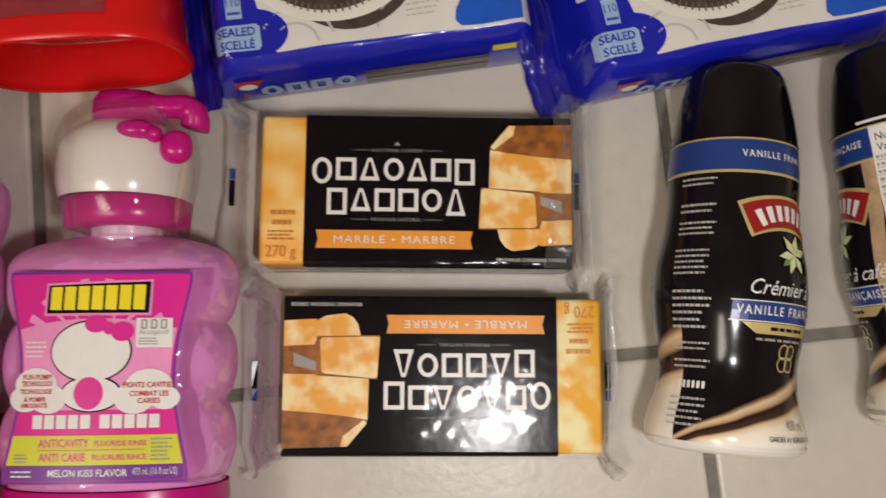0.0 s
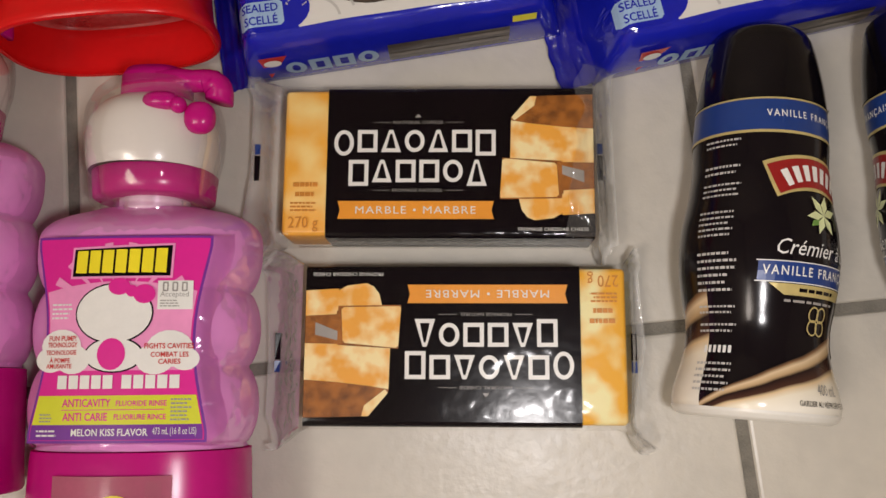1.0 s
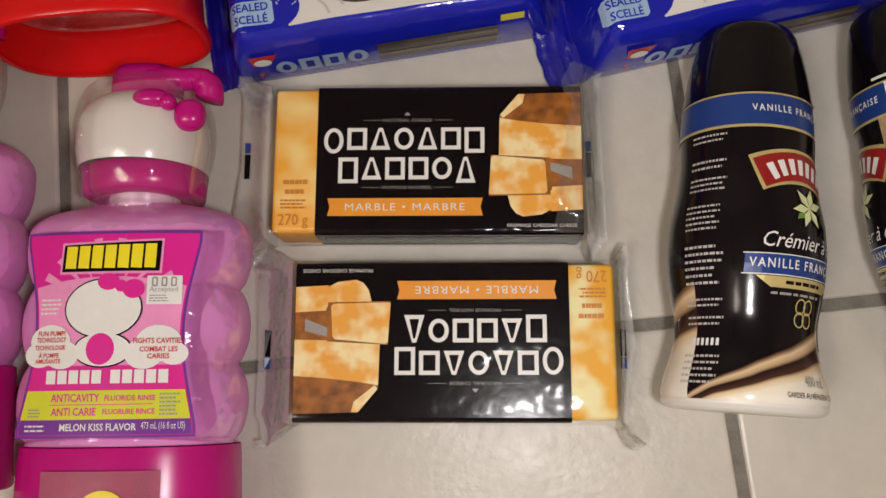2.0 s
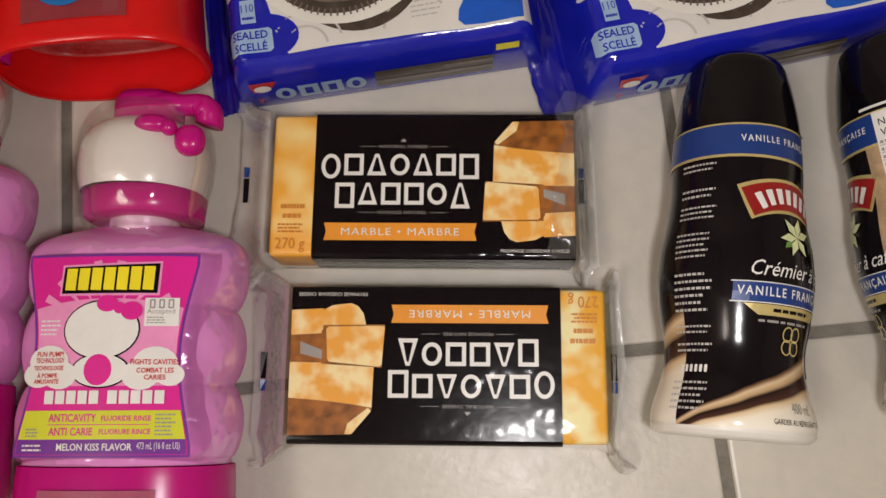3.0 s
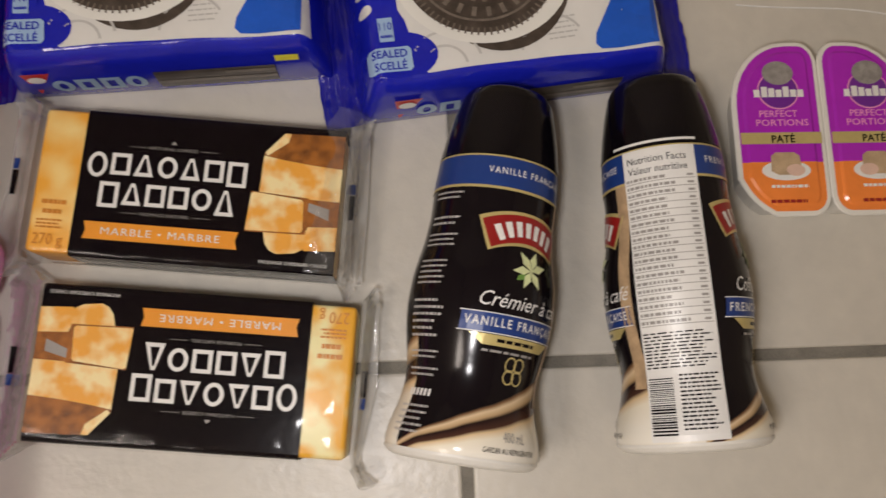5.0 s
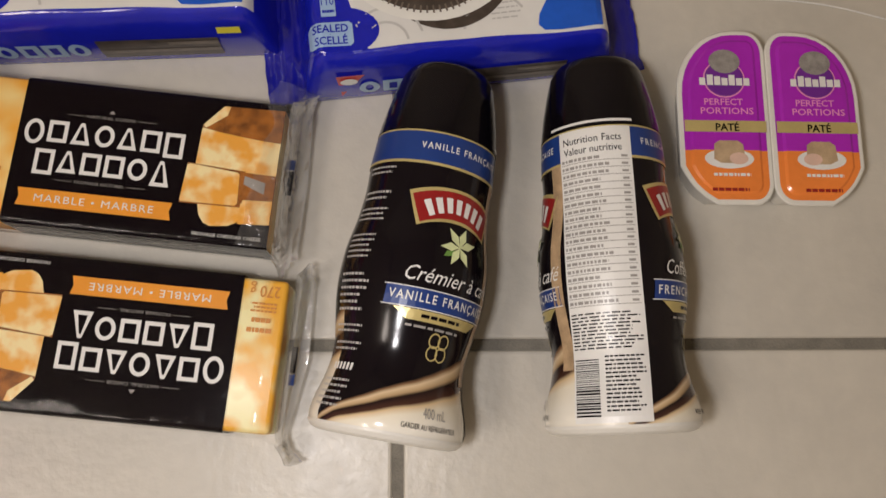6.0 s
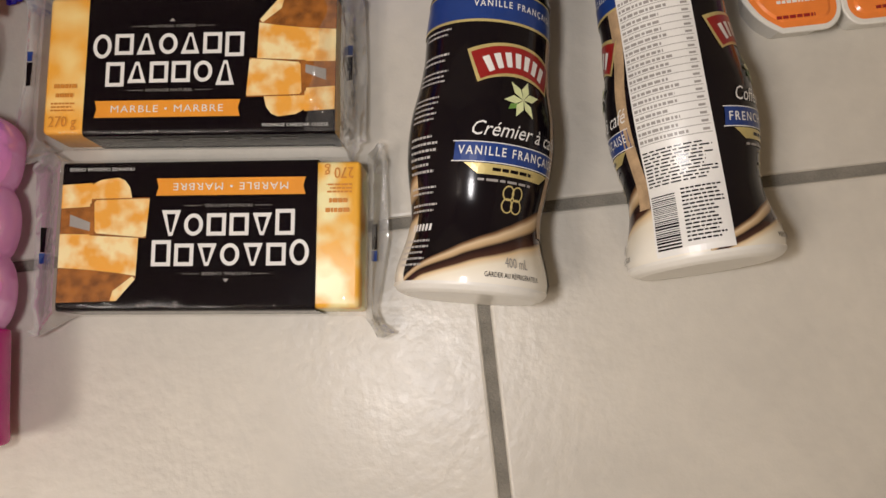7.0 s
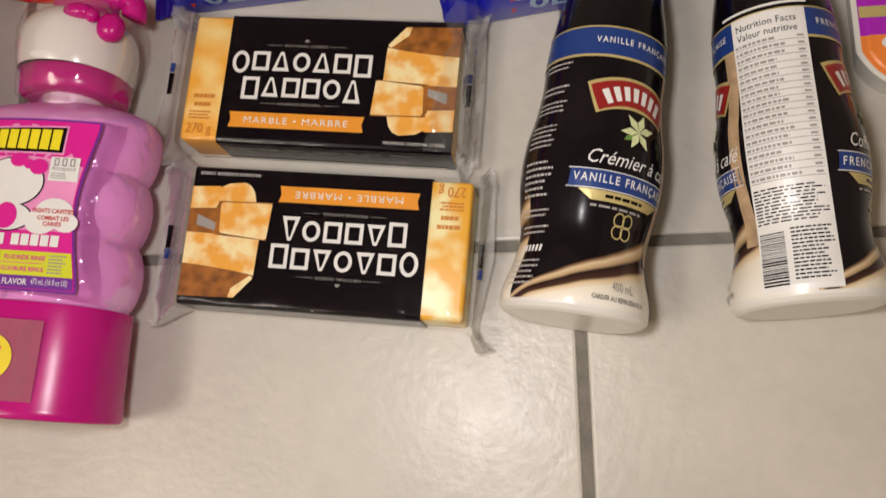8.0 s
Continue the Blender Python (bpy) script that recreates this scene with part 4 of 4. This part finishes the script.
    pieces("cloud_text", (writing("FUN PUMP!", 0.0019, -0.0208, 0.0988, 0.0112, bold=0.018), writing("TECHNOLOGY", 0.0019, -0.0208, 0.0963, 0.0122, bold=0.018), writing("TECHNOLOGIE", 0.0017, -0.0212, 0.0933, 0.0125, bold=0.018), writing("À POMPE", 0.0017, -0.0216, 0.0905, 0.0085, bold=0.018), writing("AMUSANTE", 0.0017, -0.0218, 0.0880, 0.0105, bold=0.018), writing("FIGHTS CAVITIES", 0.0020, 0.0215, 0.0955, 0.0190, bold=0.018), writing("COMBAT LES", 0.0019, 0.0218, 0.0922, 0.0145, bold=0.018), writing("CARIES", 0.0019, 0.0218, 0.0895, 0.0085, bold=0.018)), at(0.0016), CLEAR_RED, plate)
    part("approval_box", placed(rect(0.0161, 0.0297, 0.1098, 0.1212, 4, 4), at(0.0011)), INK_WHITE, plate, "white printed box")
    pieces("approval_text", blocks(3, 0.0110, 0.0038, 0.0228, 0.1188, 0.62, 1.0, 0.0006) + [writing("Accepted", 0.0020, 0.0226, 0.1155, 0.0110), lines(0.0172, 0.0262, 0.1106, 0.1138, 3, 0.4, 0.3, 2)], at(0.0013), INK_GREY, plate)
    pieces("name_bar", [poly([(x - 0.0019, 0.0792), (x + 0.0019, 0.0792), (x + 0.0019, 0.0844), (x - 0.0019, 0.0844)]) for x in [-0.0204 + 0.0046 * k for k in range(5)] + [0.0054 + 0.0046 * k for k in range(5)]], at(0.0008), INK_WHITE, plate, "plain white bar")

    def band(v0, v1, lift):
        return grid(20, 4, lambda a, q: (lambda s: (lambda u: (u + 0.0012, s, crown(u) + lift))((2 * a - 1) * waist(s, -0.0004)))(v0 + (v1 - v0) * q))

    part("lime_band", band(0.0655, 0.0766, 0.0007), LIME_PRINT, plate, "lime band")
    pieces("lime_text", (writing("ANTICAVITY", 0.0029, -0.0100, 0.0738, 0.0195, bold=0.018), writing("FLUORIDE RINSE", 0.0020, 0.0115, 0.0736, 0.0195, bold=0.018), writing("ANTI CARIE", 0.0029, -0.0104, 0.0685, 0.0180, bold=0.018), writing("FLUORURE RINCE", 0.0020, 0.0112, 0.0684, 0.0200, bold=0.018), rect(-0.0200, 0.0205, 0.0710, 0.0713, 8, 1)), at(0.0009), MAGENTA_PRINT, plate)
    pieces("lime_print", (lines(0.0228, 0.0310, 0.0665, 0.0757, 6, 0.45, 0.3, 4), lines(-0.0290, -0.0228, 0.0662, 0.0700, 3, 0.45, 0.3, 6)), at(0.0009), INK_GREY, plate)
    part("purple_band", band(0.0597, 0.0655, 0.0007), PURPLE_PRINT, plate, "purple band")
    pieces("purple_text", (writing("MELON KISS FLAVOR", 0.0026, -0.0005, 0.0626, 0.0300, bold=0.018), writing("473 mL (16 fl oz US)", 0.0026, 0.0245, 0.0626, 0.0165), lines(-0.0300, -0.0200, 0.0606, 0.0640, 2, 0.4, 0.2, 15)), at(0.0009), INK_WHITE, plate)
    part("free_print", placed(lines(-0.0262, -0.0170, 0.1060, 0.1130, 4, 0.4, 0.3, 12), at(0.0010)), INK_WHITE, plate)
    # neck, flange, band, cap and pump
    part("neck", tube([(0.1500, 0.0160, 0.0160), (0.1545, 0.0172, 0.0172), (0.1560, 0.0176, 0.0176), (0.1640, 0.0172, 0.0172)], 2.0, mid=MID), PINK_CLEAR, b, "clear neck", True)
    part("collar", tube([(0.1562, 0.0150, 0.0150), (0.1562, 0.0222, 0.0222), (0.1572, 0.0230, 0.0230), (0.1590, 0.0224, 0.0224), (0.1605, 0.0205, 0.0205), (0.1645, 0.0205, 0.0205)], 2.0, mid=MID), CLEAR, b, "clear plastic flange", True)
    part("neck_thread", tube([(0.1548, 0.0140, 0.0140), (0.1560, 0.0150, 0.0150), (0.1650, 0.0150, 0.0150)], 2.0, mid=MID), WHITE_PLASTIC, b, "white neck thread", True)
    part("overcap", shift_x(tube([(0.1575, 0.0240, 0.0232), (0.1600, 0.0264, 0.0256), (0.1720, 0.0276, 0.0268), (0.1830, 0.0298, 0.0296), (0.1920, 0.0303, 0.0300), (0.2010, 0.0292, 0.0288), (0.2080, 0.0264, 0.0260), (0.2130, 0.0220, 0.0215)], 2.2, mid=MID), -0.0010), CLEAR, b, "clear plastic overcap", True)
    part("pump_band", tube([(0.1608, 0.0005, 0.0005), (0.1608, 0.0248, 0.0240), (0.1614, 0.0256, 0.0248), (0.1724, 0.0266, 0.0256), (0.1730, 0.0258, 0.0248)], 2.2, mid=MID), MAGENTA, b, "magenta collar", True)
    stations = [0.1730 + 0.0355 * (0.5 - 0.5 * math.cos(math.pi * i / 16)) for i in range(17)]
    head = [(q, 0.0284 * max(0.02, 1 - (abs(q - 0.1865) / (0.0222 if q > 0.1865 else 0.0275)) ** 2.6) ** (1 / 2.6), 0.0288 * max(0.02, 1 - (abs(q - 0.1865) / (0.0222 if q > 0.1865 else 0.0275)) ** 2.6) ** (1 / 2.6)) for q in stations]
    part("cap_head", shift_x(tube(head, 2.15, mid=MID), -0.0015), HEAD_WHITE, b, "rounded glossy white pump cap", True)
    part("pump_top", tube([(0.2010, 0.0140, 0.0130), (0.2040, 0.0150, 0.0140), (0.2160, 0.0146, 0.0136), (0.2195, 0.0128, 0.0120), (0.2205, 0.0005, 0.0005)], 2.8, mid=0.0375), MAGENTA, b, "magenta pump head", True)

    def spout(a, q):
        path = [(0.004, 0.2120, 0.046), (0.012, 0.2130, 0.046), (0.019, 0.2125, 0.046), (0.0245, 0.2130, 0.045), (0.0285, 0.2115, 0.045), (0.0300, 0.2080, 0.044), (0.0298, 0.2040, 0.043), (0.0297, 0.2036, 0.043)]
        w = q * (len(path) - 1)
        i = min(int(w), len(path) - 2)
        f = w - i
        p = Vector(path[i]).lerp(Vector(path[i + 1]), f)
        d = (Vector(path[i + 1]) - Vector(path[i])).normalized()
        side = Vector((-d.y, d.x, 0)).normalized()
        r = (0.0062 - 0.0012 * math.sin(math.pi * min(1.0, q * 1.6))) if q < 0.98 else 0.0002
        return p + side * r * math.cos(6.2832 * a) + Vector((0, 0, 1)) * r * math.sin(6.2832 * a)

    part("spout", grid(20, 42, spout, True), MAGENTA, b, "magenta curved pump spout", True)
    part("bow", ball(0.0095, 0.1992, 0.0580, 0.0078, 0.0042, 0.0052, 24, 0.85), MAGENTA, b, "magenta bow on the cap", True)
    part("bow", ball(0.0252, 0.1928, 0.0545, 0.0066, 0.0070, 0.0056, 24, 0.85), MAGENTA, b, "magenta bow on the cap", True)
    part("bow_knot", ball(0.0172, 0.1972, 0.0592, 0.0036, 0.0036, 0.0038), MAGENTA, b, "", True)
    return b


mouthwash(pose(-0.1268, -0.1040, 0, 0, 0, -5.2), "pink mouthwash bottle with magenta cup and white pump cap, lying down")
mouthwash(pose(-0.2250, -0.0610, 0, 0, 0, -5.2), "pink mouthwash bottle lying beside another one")


def red_bottle(m, label):
    b = thing("red_mouthwash_bottle", m, label, "mouthwash", "red mouthwash bottles")
    base_cup(b, RED_PLASTIC, WINDOW_DARK, CUP_INSIDE, STICKER_BLUE, True, flare=0.0022, deep=1.17, mid=0.0347)
    n = 40
    st = [(0.0535 + 0.1050 * i / n, lobes(0.0535 + 0.1050 * i / n), 0.0285) for i in range(n + 1)]
    part("bottle_body", tube([(0.0535, 0.0005, 0.0005)] + st + [(0.1585, 0.0005, 0.0005)], 3.0, mid=0.0347), RED_PLASTIC, b, "red bottle with finger grips", True)
    return b


red_bottle(pose(-0.1300, 0.1318, 0, 0, 0, -0.8), "red mouthwash bottle with hollow cup end, lying down")
red_bottle(pose(-0.2345, 0.1640, 0, 0, 0, -0.8), "red mouthwash bottle lying beside another one")


# ---- cat food trays ----
TRAY_WHITE = paint("white_tray_plastic", (0.76, 0.74, 0.68), 0.3, 0, 0.05, 60)
FOIL_PURPLE = paint("purple_foil_lid", (0.42, 0.020, 0.50), 0.22, 0, 0.08, 30, 0.3, 70, spec=0.6)
FOIL_ORANGE = paint("orange_foil_lid", (0.88, 0.25, 0.05), 0.22, 0, 0.08, 30, 0.3, 70, spec=0.6)
PINK_PALE = paint("pale_pink_print", (0.72, 0.50, 0.40), 0.3, 0, 0.1, 160)
PATE_PRINT = paint("pate_print", (0.50, 0.36, 0.22), 0.3, 0, 0.2, 160)
FUR_PRINT = paint("grey_print_shape", (0.30, 0.28, 0.26), 0.3, 0, 0.3, 220)


def tray_outline(grow, side):
    """One half of a twin tray: a wide arc at its outer upper corner, a bevel below it, tight corners along the seam."""
    pts = []
    for cx, cy, rx, ry, a0, power in ((1, 1, 0.0095, 0.0120, 0.0, 1.0), (-1, 1, 0.0290, 0.0340, 0.5, 1.0), (-1, -1, 0.0170, 0.0190, 1.0, 0.0), (1, -1, 0.0095, 0.0110, 1.5, 1.0)):
        for i in range(9):
            f = i / 8
            a = math.pi * (a0 + 0.5 * f)
            if power:
                dx, dy = math.cos(a), math.sin(a)
            else:
                dx, dy = -(1 - f) - 0.09 * math.sin(math.pi * f), -f - 0.09 * math.sin(math.pi * f)
            pts.append((side * (cx * (0.0225 - rx) + (rx + grow) * dx), cy * (0.0446 - ry) + (ry + grow) * dy))
    return pts if side > 0 else pts[::-1]


def stack_rings(levels):
    """Skins between outlines of like count: levels of (outline, z), closed at both ends."""
    verts, faces = [], []
    n = len(levels[0][0])
    for pts, z in levels:
        verts += [(x, y, z) for x, y in pts]
    for j in range(len(levels) - 1):
        faces += [(j * n + i, j * n + (i + 1) % n, (j + 1) * n + (i + 1) % n, (j + 1) * n + i) for i in range(n)]
    faces.append(tuple(range(n))[::-1])
    faces.append(tuple((len(levels) - 1) * n + i for i in range(n)))
    return verts, faces


def cut(pts, lo, hi):
    """The part of an outline between two heights."""
    out = []
    for (x0, y0), (x1, y1) in zip(pts, pts[1:] + pts[:1]):
        if lo <= y0 <= hi:
            out.append((x0, y0))
        cuts = sorted([(q - y0) / (y1 - y0) for q in (lo, hi) if abs(y0 - y1) > 1e-9 and 0 < (q - y0) / (y1 - y0) < 1])
        out += [(x0 + (x1 - x0) * f, y0 + (y1 - y0) * f) for f in cuts]
    return out


def food_tray(m, label):
    t = thing("cat_food_tray", m, label, "pet food")
    z0, split = 0.0213, -0.0178
    for side in (1, -1):
        dx = -side * 0.0226

        def outline(grow):
            return [(x + dx, y) for x, y in tray_outline(grow, side)]

        part("tray", stack_rings([(outline(-0.0060), 0.0), (outline(-0.0052), 0.0015), (outline(-0.0024), 0.0185), (outline(-0.0004), 0.0195), (outline(0.0), 0.0200), (outline(0.0), 0.0208), (outline(-0.0006), 0.0213)]), TRAY_WHITE, t, "white plastic tray with flat rim")

        def plate(pts, z):
            return [(x, y, z) for x, y in pts], [tuple(range(len(pts)))]

        def at(k):
            return lambda u, v: (u + dx + 0.0008, v, z0 + 0.0012 + 0.00022 * k)

        full, edge, inner = outline(-0.0024), outline(-0.0052), outline(-0.0066)
        lid = part("lid", plate(cut(full, split, 0.06), z0 + 0.0003), FOIL_PURPLE, t, "purple foil lid")
        part("lid_lower", plate(cut(full, -0.06, split), z0 + 0.0003), FOIL_ORANGE, lid, "orange lower lid")
        part("lid_panel", stack_rings([(cut(edge, split, 0.06), z0 + 0.0003), (cut(inner, split, 0.06), z0 + 0.0012)]), FOIL_PURPLE, lid, "pressed purple panel")
        part("lid_panel_lower", stack_rings([(cut(edge, -0.06, split), z0 + 0.0003), (cut(inner, -0.06, split), z0 + 0.0012)]), FOIL_ORANGE, lid, "pressed orange panel")
        part("gold_band", placed(rect(-0.0208, 0.0192, -0.0088, -0.0030, 4, 1), at(1)), GOLD, lid, "gold band")
        part("band_text", placed(writing("PATÉ", 0.0036, 0, -0.0059, 0.0115, bold=0.02), at(2)), INK_BLACK, lid)
        pieces("range_text", (writing("PERFECT", 0.0032, -0.0010, 0.0066, 0.0190, bold=0.01), writing("PORTIONS", 0.0032, 0.0005, 0.0020, 0.0260, bold=0.01)), at(1), PINK_PRINT, lid)
        part("brand_rim", placed(disc(0, 0.0185, 0.0104, 0.0098, 24, 2), at(0.8)), PINK_PRINT, lid)
        part("brand_ground", placed(disc(0, 0.0185, 0.0097, 0.0091, 24, 2), at(1.4)), PURPLE_PRINT, lid)
        pieces("brand_bar", [poly([(x - 0.0015, 0.0150), (x + 0.0015, 0.0150), (x + 0.0015, y), (x - 0.0015, y)]) for x, y in ((-0.0110, 0.0188), (-0.0072, 0.0204), (-0.0036, 0.0196), (0.0, 0.0188), (0.0036, 0.0204), (0.0072, 0.0188), (0.0108, 0.0188))], at(3), INK_WHITE, lid, "plain white bar")
        part("picture_shape", placed(disc(0.0005, 0.0275, 0.0078, 0.0062, 20, 2), at(2)), FUR_PRINT, lid, "plain grey rounded shape")
        part("plate_print", placed(disc(0, -0.0222, 0.0120, 0.0050, 24, 2), at(1)), INK_WHITE, lid, "printed white plate")
        part("food_print", placed(poly([(-0.0075, -0.0225), (-0.0070, -0.0150), (-0.0045, -0.0132), (0.0045, -0.0132), (0.0070, -0.0150), (0.0078, -0.0225), (0.004, -0.0245), (-0.004, -0.0245)]), at(2)), PATE_PRINT, lid, "printed piece of pate")
        part("food_slice", placed(disc(0.0045 * side, -0.0222, 0.0046, 0.0030, 16, 2), at(3)), PINK_PALE, lid)
        part("flavour_print", placed(lines(-0.0080, 0.0105, -0.0310, -0.0292, 1, 0.8, 0.1, 3, 0.6), at(1)), INK_WHITE, lid)
        part("flavour_print_dark", placed(lines(-0.0090, 0.0100, -0.0385, -0.0365, 1, 0.8, 0.1, 5, 0.6), at(1)), RED_PRINT, lid)
    return t


food_tray(pose(0.3205, 0.0885, 0, 0, 0, -0.5), "twin cat food tray with purple and orange foil lids, on tiles")


# ---- a thin pale line on the floor ----
def thread(m, label):
    t = thing("thread", m, label, "thread")

    def f(a, b):
        x = -0.045 + 0.13 * b
        y = -0.11 * x - 0.9 * x * x + 0.0012 * math.sin(60 * x)
        return x, y + 0.0005 * math.cos(6.2832 * a), 0.0006 + 0.0005 * math.sin(6.2832 * a)

    part("strand", grid(6, 60, f, True), INK_WHITE, t, "", True)
    return t


thread(pose(0.3373, 0.1615, 0), "thin pale raised line on the floor tiles")


# ---- the tiled floor, and unseen walls and ceiling added to reflect light ----
def slab(name, x0, x1, y0, y1, z0, z1, material, label):
    bm = bmesh.new()
    bmesh.ops.create_cube(bm, size=1)
    bmesh.ops.scale(bm, vec=(x1 - x0, y1 - y0, z1 - z0), verts=bm.verts)
    bmesh.ops.translate(bm, vec=((x0 + x1) / 2, (y0 + y1) / 2, (z0 + z1) / 2), verts=bm.verts)
    ob = part(name, bm, material, None, label)
    return tagged(ob, label, name.split("_")[0], kind="structure")


PITCH, JOINT = 0.305, 0.0056
X0, Y0, COUNT = 0.14 - 5 * PITCH, -0.02 - 5 * PITCH, 10
X1, Y1 = X0 + COUNT * PITCH, Y0 + COUNT * PITCH
floor = slab("floor", X0, X1, Y0, Y1, -0.05, -0.0016, GROUT, "grey grout bed between square floor tiles")
slab("ceiling", X0, X1, Y0, Y1, 2.4, 2.5, PLASTER, "plain pale ceiling")
slab("wall_north", X0 - 0.1, X1 + 0.1, Y1, Y1 + 0.1, -0.05, 2.5, PLASTER, "plain pale wall")
slab("wall_south", X0 - 0.1, X1 + 0.1, Y0 - 0.1, Y0, -0.05, 2.5, PLASTER, "plain pale wall")
slab("wall_west", X0 - 0.1, X0, Y0, Y1, -0.05, 2.5, PLASTER, "plain pale wall")
slab("wall_east", X1, X1 + 0.1, Y0, Y1, -0.05, 2.5, PLASTER, "plain pale wall")

half = (PITCH - JOINT) / 2


def tile_mesh():
    rims = [(half, -0.004), (half, -0.0012), (half - 0.0006, -0.0003), (half - 0.0018, 0.0)]
    return stack_rings([([(-w, -w), (w, -w), (w, w), (-w, w)], z) for w, z in rims])


tile_data = mesh_of("tile", *tile_mesh())
tile_data.materials.append(TILE)
for i in range(COUNT):
    for j in range(COUNT):
        ob = new("tile", tile_data)
        ob.parent = floor
        ob.matrix_world = pose(X0 + (i + 0.5) * PITCH, Y0 + (j + 0.5) * PITCH, 0, 0, 0, 90 * ((i * 7 + j * 3) % 4))
